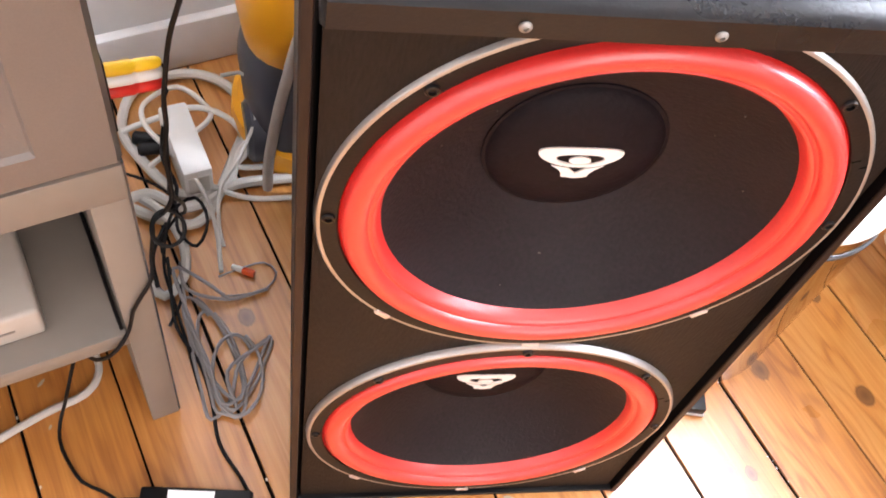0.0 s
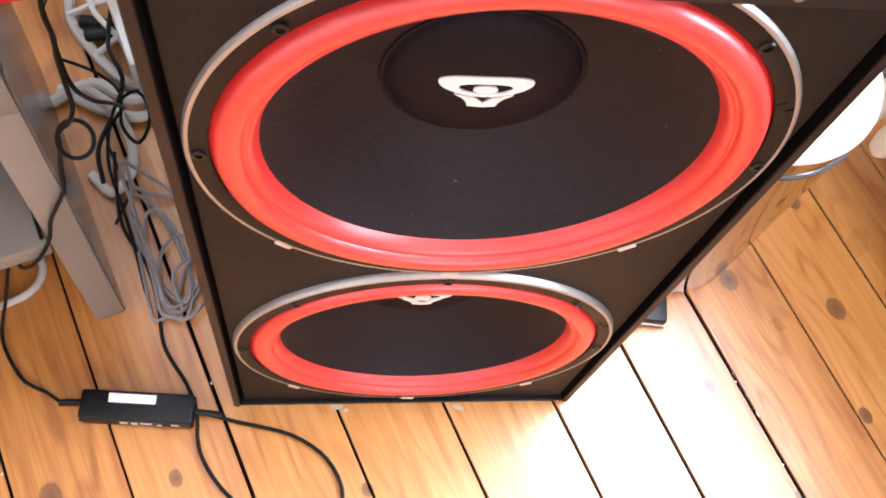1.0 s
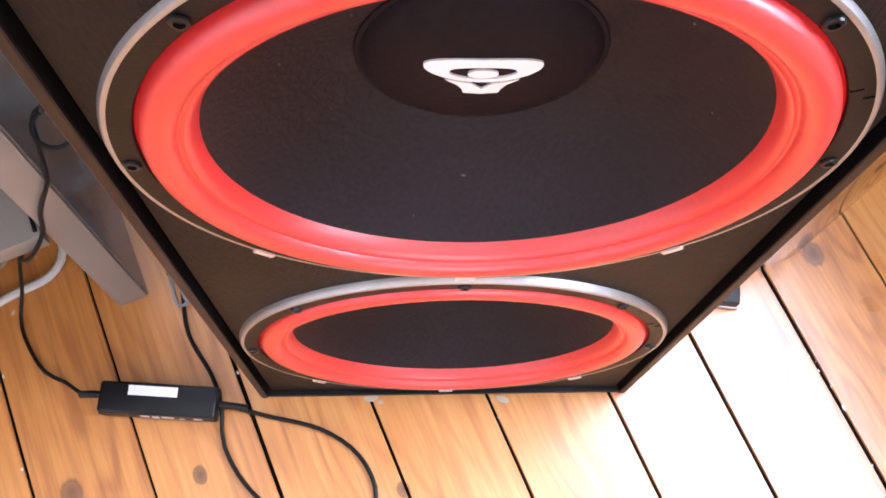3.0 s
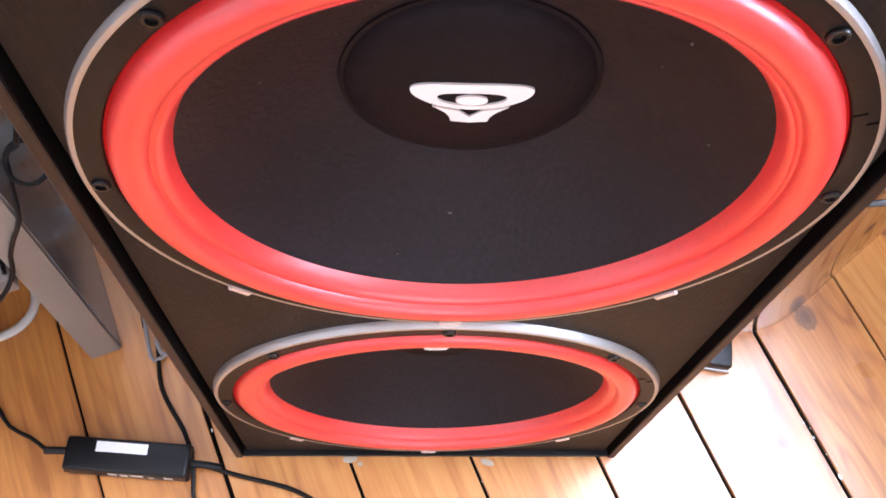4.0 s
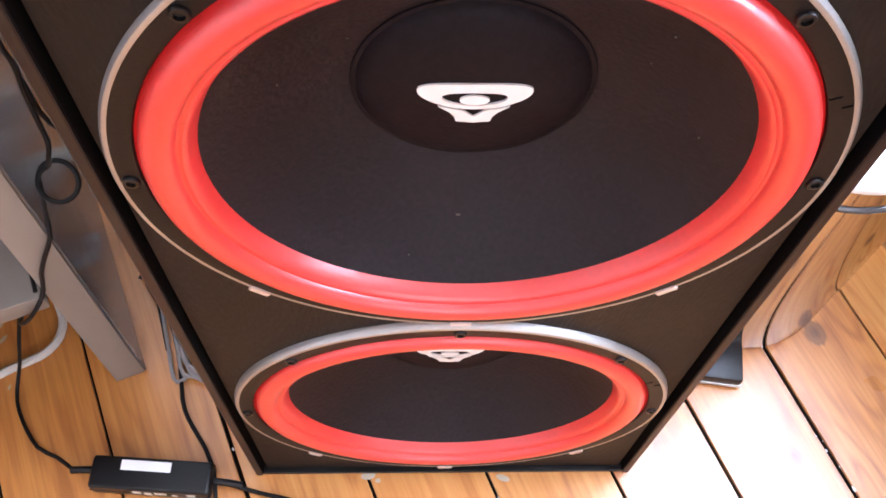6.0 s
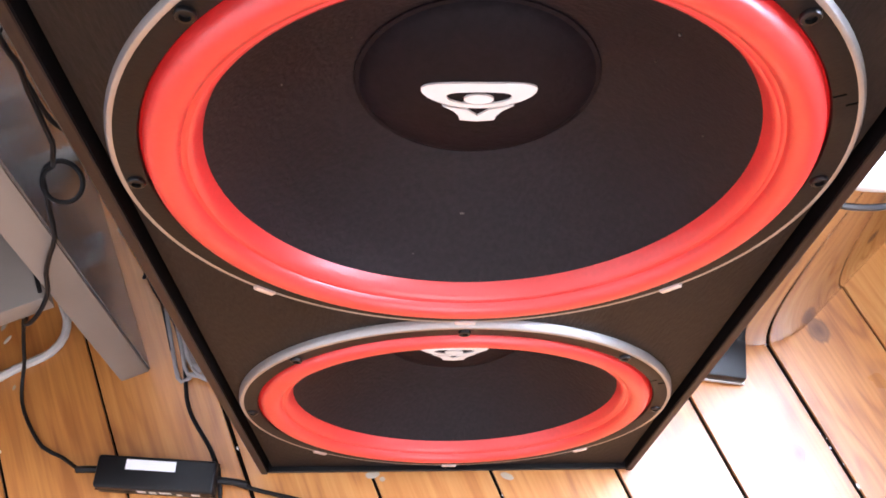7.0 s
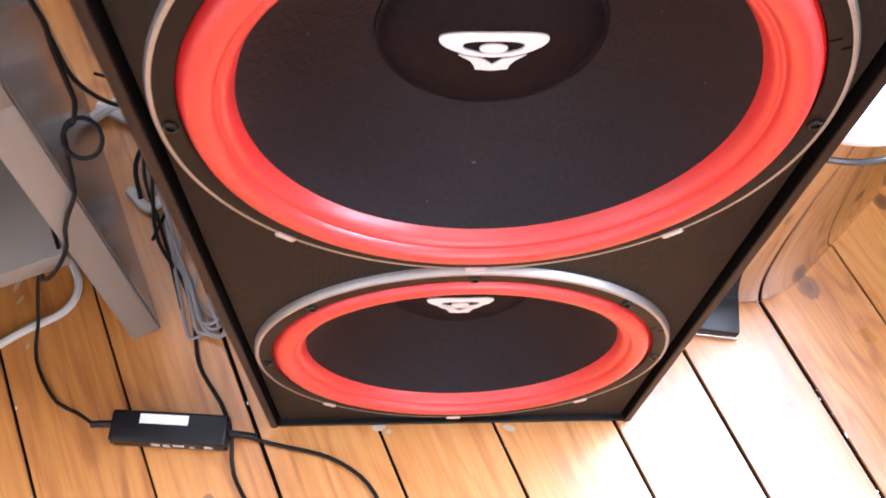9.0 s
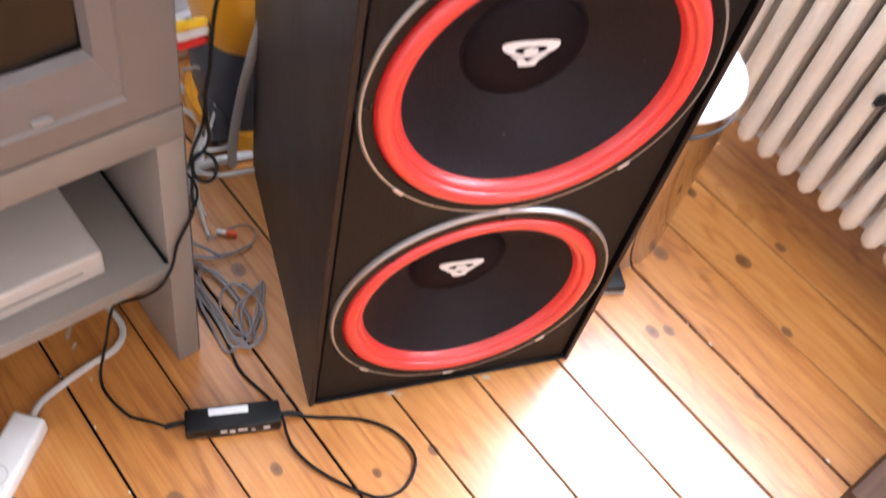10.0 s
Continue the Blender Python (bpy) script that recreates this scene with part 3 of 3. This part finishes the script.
frames = [((L, R, B, T), TB + 0.075), ((L, R, B, T), TB + 0.012), ((L + 0.006, R - 0.006, B + 0.004, T - 0.004), TB + 0.002), ((L + 0.068, R - 0.068, B + 0.040, T - 0.035), TB), ((L + 0.071, R - 0.071, B + 0.045, T - 0.037), TB + 0.004), ((L + 0.092, R - 0.092, B + 0.100, T - 0.058), TB + 0.012), ((L + 0.098, R - 0.098, B + 0.106, T - 0.064), TB + 0.024)]
rings = [[bm.verts.new((x, y, z)) for x, z in ((l, b), (r, b), (r, t), (l, t))] for (l, r, b, t), y in frames]
for p, q in zip(rings, rings[1:]):
    for i in range(4):
        bm.faces.new((p[i], p[(i + 1) % 4], q[(i + 1) % 4], q[i]))
part("front_frame", bm, TVMAT, tv, smooth=False)
bm = bmesh.new()
frames = [((L + 0.012, R - 0.012, B + 0.002, T - 0.012), TB + 0.0755), ((L + 0.03, R - 0.03, B + 0.002, T - 0.03), TB + 0.16), ((L + 0.16, R - 0.16, B + 0.002, T - 0.16), TB + 0.40)]
rings = [[bm.verts.new((x, y, z)) for x, z in ((l, b), (r, b), (r, t), (l, t))] for (l, r, b, t), y in frames]
for p, q in zip(rings, rings[1:]):
    for i in range(4):
        bm.faces.new((p[i], p[(i + 1) % 4], q[(i + 1) % 4], q[i]))
bm.faces.new(rings[-1])
bm.faces.new(rings[0][::-1])
part("rear_shell", bm, MIDGREY, tv, "grey rear shell", smooth=False)
bm = bmesh.new()
bmesh.ops.create_grid(bm, x_segments=16, y_segments=12, size=0.5)
for v in bm.verts:
    x, y = v.co.x * 2, v.co.y * 2
    v.co = Vector(((L + R) / 2 + v.co.x * (TW - 0.192), TB + 0.0245 - 0.016 * (1 - 0.5 * x * x - 0.5 * y * y) + 0.004, B + 0.105 + (v.co.y + 0.5) * (TH - 0.171)))
part("screen", bm, SCREEN, tv, "dark curved screen glass")
part("button", box(TA - 0.170, TA - 0.148, TB - 0.001, TB + 0.008, TZ + 0.050, TZ + 0.058, 0.003), material("pale_grey_button", (0.27, 0.25, 0.23), 0.4, grain=0.05), tv, "pale power button")
part("socket_plate", box(TA, TA + 0.002, TB + 0.015, TB + 0.055, TZ + 0.030, TZ + 0.115, 0.0008), BLACK, tv)

# ---- plugs in the television's side ----
for z, mat, word in ((0.6465, YELLOWP, "yellow"), (0.6335, WHITE, "white"), (0.6205, REDP, "red")):
    plug = thing("av_plug", word + " moulded audio-video plug in the television's side", "plug", ROOM @ pose(TA + 0.002, TB + 0.032, z, 0, 104, 8), group="plugs in the television's side")
    part("grip", lathe([(0, 0.0), (0.0058, 0.0), (0.0064, 0.003), (0.0064, 0.023), (0.0054, 0.025), (0.0054, 0.027), (0.0060, 0.029), (0.0054, 0.047), (0.004, 0.050), (0, 0.050)], 16), mat, plug)

# ---- games console ----
console = thing("games_console", "white games console lying flat on the shelf", "games console", ROOM @ pose(-0.418, 0.278, 0.276))
part("case", box(-0.31, 0.0, 0.0, 0.25, 0.002, 0.052, 0.006, 3), CONSOLE, console)
part("disc_slot", box(-0.25, -0.03, -0.0012, 0.004, 0.024, 0.0275, 0.0005), MIDGREY, console, "thin grey disc slot")

# ---- power supply brick ----
PSU = (-0.347, -0.0155)
psu = thing("power_supply", "black laptop power supply brick with white label on floorboards", "power supply", pose(PSU[0], PSU[1], 0, 0, 0, -4.3))
part("case", box(-0.071, 0.071, -0.0195, 0.0195, 0.0, 0.030, 0.004, 3), BLACK, psu)
part("seam", box(-0.0713, 0.0713, -0.0198, 0.0198, 0.0150, 0.0157), SHADE_AND_JOINT, psu)
part("label", box(-0.036, 0.023, 0.003, 0.015, 0.0298, 0.0306), WHITE_PRINT, psu, "white sticker")
for x0, x1, z0, z1 in ((-0.020, -0.010, 0.013, 0.022), (-0.006, 0.002, 0.010, 0.020), (0.006, 0.020, 0.014, 0.021), (0.026, 0.032, 0.010, 0.016), (0.044, 0.054, 0.012, 0.021)):
    part("print", box(x0, x1, -0.0200, -0.0190, z0, z1), OFFWHITE, psu, "pale printed marks")
part("strain_relief", tube([(0.072, 0.0, 0.016), (0.090, 0.0, 0.013), (0.105, -0.001, 0.008)], 0.0045), BLACK, psu)
part("strain_relief", tube([(-0.072, 0.004, 0.016), (-0.088, 0.004, 0.013), (-0.100, 0.004, 0.008)], 0.0045), BLACK, psu)

cable("mains_cable", "thin black cord looping over the floorboards", [(-0.262, -0.022, 0.010), (-0.221, -0.033, 0.006), (-0.152, -0.051, 0.005), (-0.105, -0.084, 0.005), (-0.085, -0.132, 0.005), (-0.111, -0.173, 0.005), (-0.149, -0.183, 0.005), (-0.18, -0.169, 0.005), (-0.239, -0.117, 0.005), (-0.268, -0.070, 0.006), (-0.272, -0.036, 0.012), (-0.276, -0.012, 0.013), (-0.290, 0.020, 0.006), (-0.322, 0.072, 0.005), (-0.334, 0.129, 0.005), (-0.353, 0.188, 0.005), (-0.388, 0.242, 0.020), (-0.400, 0.300, 0.03), (-0.41, 0.36, 0.02)], 0.0027, BLACKCABLE, group="cords on the floor")
loop = []
e1, e2 = Vector((0.90, 0.44, 0.0)).normalized(), Vector((-0.308, 0.63, 0.80)).normalized()
for i in range(17):
    a = math.pi - 2.5 * math.pi * i / 16
    loop.append(Vector((-0.354, 0.150, 0.417)) + 0.0165 * math.cos(a) * e1 + 0.0185 * math.sin(a) * e2 + Vector((0, -0.005 * i / 16, 0)))
rise = [(-0.445, -0.004, 0.009), (-0.468, 0.012, 0.005), (-0.494, 0.025, 0.005), (-0.517, 0.056, 0.005), (-0.529, 0.082, 0.006), (-0.530, 0.105, 0.014), (-0.522, 0.120, 0.037), (-0.511, 0.133, 0.076), (-0.503, 0.145, 0.104), (-0.493, 0.148, 0.130), (-0.472, 0.125, 0.170), (-0.449, 0.095, 0.220), (-0.428, 0.085, 0.252), (-0.414, 0.093, 0.268), (-0.405, 0.104, 0.284), (-0.399, 0.109, 0.310), (-0.386, 0.113, 0.340), (-0.374, 0.120, 0.364), (-0.373, 0.134, 0.388)]
rise += loop + [Vector((-0.350, 0.149, 0.455)), (-0.346, 0.153, 0.469), (-0.347, 0.158, 0.491), (-0.348, 0.163, 0.512), (-0.347, 0.164, 0.532), (-0.343, 0.164, 0.558), (-0.341, 0.158, 0.582), (-0.340, 0.157, 0.606), (-0.337, 0.161, 0.627), (-0.333, 0.166, 0.654), (-0.326, 0.166, 0.685), (-0.317, 0.163, 0.715), (-0.308, 0.164, 0.76), (-0.300, 0.180, 0.85), (-0.33, 0.24, 1.00), (-0.40, 0.28, 1.10)]
cable("mains_cable", "thin black cord rising from the floor to the shelf", rise, 0.0024, BLACKCABLE, group="cords on the floor")

# ---- white cables and extension lead ----
lead = thing("extension_lead", "white extension socket block lying on floorboards", "extension lead", pose(-0.630, 0.044, 0, 0, 0, -28.7))
part("block", box(-0.025, 0.025, -0.27, 0.0, 0, 0.036, 0.007, 3), WHITE, lead)
for y in (-0.22, -0.16, -0.10):
    part("socket", lathe([(0.017, 0.0362), (0.017, 0.037), (0.015, 0.037), (0.015, 0.0362)], 20, Matrix.Translation((0, y, 0))), OFFWHITE, lead)
cable("white_cord", "thick white cord from the extension socket", [(-0.630, 0.042, 0.018), (-0.617, 0.072, 0.012), (-0.552, 0.121, 0.007), (-0.504, 0.148, 0.007), (-0.490, 0.182, 0.007), (-0.506, 0.223, 0.007), (-0.55, 0.30, 0.007), (-0.52, 0.42, 0.007)], 0.0055, OFFWHITE)

# ---- vacuum cleaner in the corner ----
vac = thing("vacuum_cleaner", "orange and dark grey vacuum cleaner standing behind the loudspeaker", "vacuum cleaner", pose(-0.177, 0.665, 0, 0, 0, 10))


def shell(rx, ry, z0, z1, zmid, flat=0.0, n=40):
    """A soft-edged body, round in plan."""
    bm = bmesh.new()
    prof = [(0.0, z0), (0.80, z0), (0.95, z0 + 0.02), (1.0, zmid), (0.95, zmid + 0.35 * (z1 - zmid)), (0.80, zmid + 0.70 * (z1 - zmid)), (0.52, zmid + 0.92 * (z1 - zmid)), (0.0, z1)]
    lathe(prof, n, None, bm)
    for v in bm.verts:
        a = math.atan2(v.co.y, v.co.x)
        k = (abs(math.cos(a)) ** 3 + abs(math.sin(a)) ** 3) ** (-1 / 3)
        v.co.x, v.co.y = v.co.x * rx * k, v.co.y * ry * k
    return bm


part("base", shell(0.135, 0.135, 0.012, 0.245, 0.13), DARKGREY, vac, "dark grey lower body")
part("shell", shell(0.138, 0.125, 0.215, 0.44, 0.285), ORANGE, vac, "glossy orange upper shell")
part("bumper", lathe([(0.128, 0.002), (0.150, 0.004), (0.153, 0.020), (0.150, 0.052), (0.140, 0.062), (0.120, 0.064)], 48), ORANGE, vac, "orange bumper skirt")
for x in (-0.12, 0.12):
    part("wheel", lathe([(0, -0.018), (0.045, -0.018), (0.052, -0.010), (0.052, 0.010), (0.045, 0.018), (0.02, 0.020), (0, 0.016)], 32, Matrix.Translation((x, -0.06, 0.0525)) @ Matrix.Rotation(radians(90), 4, "Y")), DARKGREY, vac, "dark grey wheel")
part("handle", tube([(-0.07, 0.0, 0.395), (-0.06, 0.0, 0.44), (0, 0, 0.455), (0.06, 0, 0.44), (0.07, 0, 0.395)], 0.013), BLACK, vac, "black carrying handle")
part("hose", tube([(-0.116, -0.146, 0.009), (-0.113, -0.146, 0.082), (-0.100, -0.152, 0.191), (-0.088, -0.164, 0.281), (-0.07, -0.168, 0.37), (-0.02, -0.12, 0.44), (0.0, -0.06, 0.42)], 0.0082, 12, 0.006, ribs=0.04), material("pale_grey_hose", (0.44, 0.40, 0.36), 0.45, grain=0.1, blotch=0.2), vac, "pale grey hose")

part("top_cover", shell(0.075, 0.070, 0.425, 0.462, 0.440), BLACK, vac, "black top cover", at=pose(0.045, -0.01, 0))
part("clasp", box(-0.030, 0.030, -0.140, -0.122, 0.175, 0.255, 0.006), MIDGREY, vac, "grey clasp on the front")

# ---- white adapter block and the tangle of leads behind the stand ----
adapter = thing("power_adapter", "white block-shaped power adapter lying among cables", "adapter", pose(-0.3937, 0.5496, 0, 0, 0, 20))
part("case", box(-0.0225, 0.0225, -0.0715, 0.0715, 0.0, 0.072, 0.004, 2), WHITE, adapter)
part("plug_face", box(-0.016, 0.016, -0.0728, -0.0710, 0.014, 0.058), OFFWHITE, adapter)

for x, y, z, turn in ((-0.480, 0.585, 0.024, 84), (-0.470, 0.560, 0.026, 98)):
    mains_plug = thing("mains_plug", "black moulded mains plug lying among white cables", "plug", pose(x, y, z, 90, 0, turn), group="plugs among the cables")
    part("body", lathe([(0, 0), (0.009, 0), (0.0115, 0.003), (0.0115, 0.028), (0.0085, 0.044), (0.0055, 0.050), (0, 0.050)], 16), BLACK, mains_plug)
    part("strain_relief", lathe([(0, 0.0502), (0.0050, 0.0502), (0.0042, 0.062), (0.0034, 0.076), (0, 0.076)], 12), BLACK, mains_plug)
cable("grey_lead", "thin pale lead drooping from the adapter over the boards", [(-0.372, 0.470, 0.070), (-0.352, 0.440, 0.055), (-0.340, 0.405, 0.020), (-0.335, 0.370, 0.006), (-0.332, 0.345, 0.006)], 0.0036, OFFWHITE, group="tangled leads")
cable("grey_lead", "fine grey lead curling on the floorboards", [(-0.335, 0.335, 0.008), (-0.305, 0.350, 0.006), (-0.270, 0.362, 0.005), (-0.250, 0.345, 0.005), (-0.262, 0.318, 0.005), (-0.295, 0.305, 0.006), (-0.330, 0.300, 0.010)], 0.0016, GREYCABLE, group="tangled leads")

TUBE = [
    [(-0.226, 0.520, 0.012), (-0.305, 0.508, 0.012), (-0.393, 0.480, 0.012), (-0.475, 0.562, 0.012), (-0.502, 0.619, 0.012), (-0.495, 0.681, 0.014), (-0.462, 0.720, 0.014), (-0.398, 0.737, 0.014), (-0.34, 0.714, 0.013), (-0.30, 0.652, 0.012), (-0.316, 0.579, 0.012), (-0.36, 0.44, 0.012), (-0.42, 0.43, 0.016), (-0.50, 0.47, 0.012)],
    [(-0.225, 0.570, 0.010), (-0.262, 0.582, 0.010), (-0.29, 0.60, 0.012), (-0.315, 0.556, 0.026), (-0.33, 0.50, 0.012), (-0.39, 0.445, 0.03), (-0.45, 0.47, 0.03), (-0.52, 0.44, 0.010)],
]
for pts in TUBE:
    cable("white_cord", "thick white cable coiled on floorboards behind the stand", pts, 0.0085, OFFWHITE, group="tangled leads")
cable("white_cord", "thin white lead lying on floorboards", [(-0.225, 0.486, 0.005), (-0.30, 0.484, 0.005), (-0.37, 0.500, 0.03), (-0.42, 0.55, 0.04), (-0.46, 0.60, 0.035), (-0.47, 0.66, 0.02), (-0.42, 0.70, 0.02), (-0.37, 0.66, 0.02), (-0.36, 0.60, 0.056), (-0.40, 0.555, 0.054), (-0.45, 0.53, 0.02)], 0.0045, WHITE, group="tangled leads")
cable("white_cord", "thin white lead looping over the coil", [(-0.50, 0.60, 0.02), (-0.44, 0.62, 0.035), (-0.38, 0.63, 0.050), (-0.325, 0.62, 0.03), (-0.30, 0.57, 0.02), (-0.315, 0.535, 0.02), (-0.26, 0.545, 0.015), (-0.228, 0.60, 0.010)], 0.005, WHITE, group="tangled leads")
cable("white_cord", "dirty white cable drooping over the floor", [(-0.46, 0.47, 0.02), (-0.43, 0.44, 0.035), (-0.405, 0.41, 0.04), (-0.385, 0.37, 0.03), (-0.385, 0.33, 0.015), (-0.41, 0.30, 0.01), (-0.44, 0.33, 0.008)], 0.0075, OFFWHITE, group="tangled leads")

rng = random.Random(4)
BUNDLE = [(-0.256, 0.325, 0.008), (-0.317, 0.303, 0.012), (-0.368, 0.309, 0.02), (-0.401, 0.345, 0.02), (-0.379, 0.249, 0.012), (-0.350, 0.150, 0.006), (-0.327, 0.118, 0.006), (-0.303, 0.122, 0.008), (-0.307, 0.180, 0.014), (-0.272, 0.235, 0.008), (-0.250, 0.223, 0.006), (-0.285, 0.145, 0.006), (-0.320, 0.130, 0.014), (-0.352, 0.190, 0.018), (-0.372, 0.262, 0.02)]
for k in range(2):
    pts = [(x + rng.uniform(-0.012, 0.012), y + rng.uniform(-0.014, 0.014), z + 0.004 * k) for x, y, z in BUNDLE[k:]]
    cable("grey_lead", "grey audio lead bundled in loops on floorboards", pts, 0.0027, GREYCABLE, group="tangled leads")
LOOPS = [(-0.325, 0.190, 0.022, 0.088, 0.32), (-0.303, 0.172, 0.030, 0.064, 0.10), (-0.338, 0.215, 0.020, 0.092, 0.46)]
for cx, cy, rx, ry, turn in LOOPS:
    pts = []
    for i in range(14):
        a = 2 * math.pi * i / 12 + 0.6
        x, y = rx * math.cos(a) * (1 + 0.02 * i), ry * math.sin(a)
        pts.append((cx + x * math.cos(turn) - y * math.sin(turn), cy + x * math.sin(turn) + y * math.cos(turn), 0.006 + 0.010 * (i % 5) / 4 + 0.002 * rng.random()))
    cable("grey_lead", "grey audio lead coiled in a loop on floorboards", pts, 0.0027, GREYCABLE, group="tangled leads")
cable("grey_lead", "pale lead hanging down beside the stand", [(-0.335, 0.60, 0.16), (-0.30, 0.62, 0.14), (-0.285, 0.57, 0.10), (-0.315, 0.50, 0.07), (-0.335, 0.46, 0.06), (-0.338, 0.42, 0.02), (-0.330, 0.39, 0.006)], 0.0032, OFFWHITE, group="tangled leads")
cable("black_cord", "thin black cord hanging among the leads", [(-0.346, 0.166, 0.540), (-0.350, 0.176, 0.47), (-0.360, 0.23, 0.36), (-0.362, 0.29, 0.26), (-0.375, 0.36, 0.14), (-0.395, 0.40, 0.07), (-0.42, 0.38, 0.03), (-0.405, 0.34, 0.02), (-0.385, 0.30, 0.016), (-0.40, 0.25, 0.01)], 0.0024, BLACKCABLE, group="tangled leads")
cable("black_cord", "thin black cord tangled among the leads", [(-0.50, 0.50, 0.05), (-0.44, 0.47, 0.06), (-0.40, 0.43, 0.07), (-0.39, 0.37, 0.08), (-0.36, 0.33, 0.10), (-0.345, 0.36, 0.12), (-0.365, 0.40, 0.12), (-0.40, 0.39, 0.09), (-0.41, 0.33, 0.05), (-0.39, 0.27, 0.02), (-0.37, 0.21, 0.008), (-0.352, 0.15, 0.006)], 0.0025, BLACKCABLE, group="tangled leads")
cable("black_cord", "black cord dropping behind the stand", [(-0.43, 0.62, 0.05), (-0.43, 0.55, 0.05), (-0.42, 0.50, 0.07), (-0.40, 0.46, 0.06), (-0.41, 0.42, 0.04), (-0.43, 0.36, 0.03), (-0.42, 0.31, 0.02)], 0.0034, BLACKCABLE, group="tangled leads")
for i, z in enumerate((0.6465, 0.6335, 0.6205)):
    q = ROOM @ Vector((TA + 0.049, TB + 0.039, z - 0.012))
    cable("av_lead", "thin dark audio-video lead from the plugs", [q, q + Vector((0.005, -0.004, -0.006)), Vector((-0.342, 0.160 - 0.002 * i, 0.598)), Vector((-0.343, 0.161, 0.572 - 0.002 * i)), Vector((-0.348, 0.166, 0.532)), Vector((-0.348, 0.160, 0.491)), Vector((-0.352, 0.166, 0.455))], 0.0010, BLACKCABLE, group="leads from the plugs")
# a thin black tube traces the corner between shelf and side panel
cable("black_cord", "thin black line along the shelf's inner corner", [ROOM @ Vector((SA - 0.0395 - d, SB + b, 0.279 + h)) for b, d, h in ((-0.004, 0.001, 0), (0.06, 0.001, 0), (0.14, 0, 0.001), (0.24, 0.001, 0), (0.33, 0.002, 0.003), (0.39, 0.006, 0.02))], 0.0022, BLACKCABLE, group="cords on the floor")
jack = thing("loose_plug", "loose orange and white audio plug on floorboards", "plug", pose(-0.283, 0.340, 0.007, 90, 0, -112))
part("grip", lathe([(0, 0), (0.0055, 0), (0.0062, 0.002), (0.0058, 0.016), (0.004, 0.019), (0, 0.019)], 14), material("orange_red_plug", (0.75, 0.10, 0.02), 0.4), jack, "orange-red grip")
part("cap", lathe([(0, 0.0192), (0.0045, 0.0192), (0.005, 0.022), (0.004, 0.036), (0, 0.037)], 14), WHITE, jack, "white cap")

# paint flecks and fluff caught in the gaps
bm = bmesh.new()
rng = random.Random(11)
for i in range(48):
    a = rng.choice((-0.502, -0.232, -0.091, 0.045, 0.452, 0.452, 0.738)) + rng.uniform(-0.004, 0.004)
    b = rng.uniform(-0.7, 0.35)
    s = rng.choice((0.0009, 0.0012, 0.0015, 0.0018, 0.0026))
    bmesh.ops.create_icosphere(bm, subdivisions=1, radius=s, matrix=ROOM @ Matrix.Translation((a, b, s * 0.4)) @ Matrix.Diagonal((1, rng.uniform(1, 3), 0.6, 1)))
tagged(part("paint_flecks", bm, WHITE_PRINT), "tiny white paint flecks in the floor gaps", "debris", kind="stuff")

# dried paint drips on the boards under the shelf
bm = bmesh.new()
for x, y, r, k, turn in ((-0.572, 0.195, 0.0035, 4.5, 75), (-0.566, 0.168, 0.0025, 3, 60), (-0.545, 0.103, 0.0020, 2.0, 80), (-0.092, -0.012, 0.005, 1.8, 10), (0.072, -0.016, 0.004, 2.2, -20), (-0.080, -0.018, 0.003, 1.2, 0)):
    bmesh.ops.create_icosphere(bm, subdivisions=2, radius=r, matrix=pose(x, y, 0.0002, 0, 0, turn) @ Matrix.Diagonal((k, 1, 0.09, 1)))
tagged(part("paint_drips", bm, material("thin_old_paint", (0.50, 0.42, 0.33), 0.6, blotch=0.3)), "dried white paint drips on the floorboards", "debris", kind="stuff")

# ---- floorboards ----
SEAMS = [(-0.502, 0.0042), (-0.369, 0.0030), (-0.232, 0.0052), (-0.091, 0.0040), (0.045, 0.0040), (0.188, 0.0042), (0.319, 0.0048), (0.452, 0.0062), (0.594, 0.0030), (0.738, 0.0042), (0.872, 0.003)]
SEAMS = [(-0.502 - 0.137 * k, 0.0038) for k in range(13, 0, -1)] + SEAMS + [(WALL_A, 0.001)]
rng = random.Random(2)
for (s0, g0), (s1, g1) in zip(SEAMS, SEAMS[1:]):
    a0, a1 = s0 + g0 / 2, s1 - g1 / 2
    if a0 < A0 + 0.002:
        continue
    cut = rng.uniform(-1.9, -1.1)
    for b0, b1 in ((B0 + 0.002, cut), (cut + 0.002, B1 - 0.001)):
        part("floorboard", box(a0, a1, b0, b1, -0.0180, rng.uniform(-0.0006, 0.0), 0.0008, 1), PINE, floor, smooth=False)
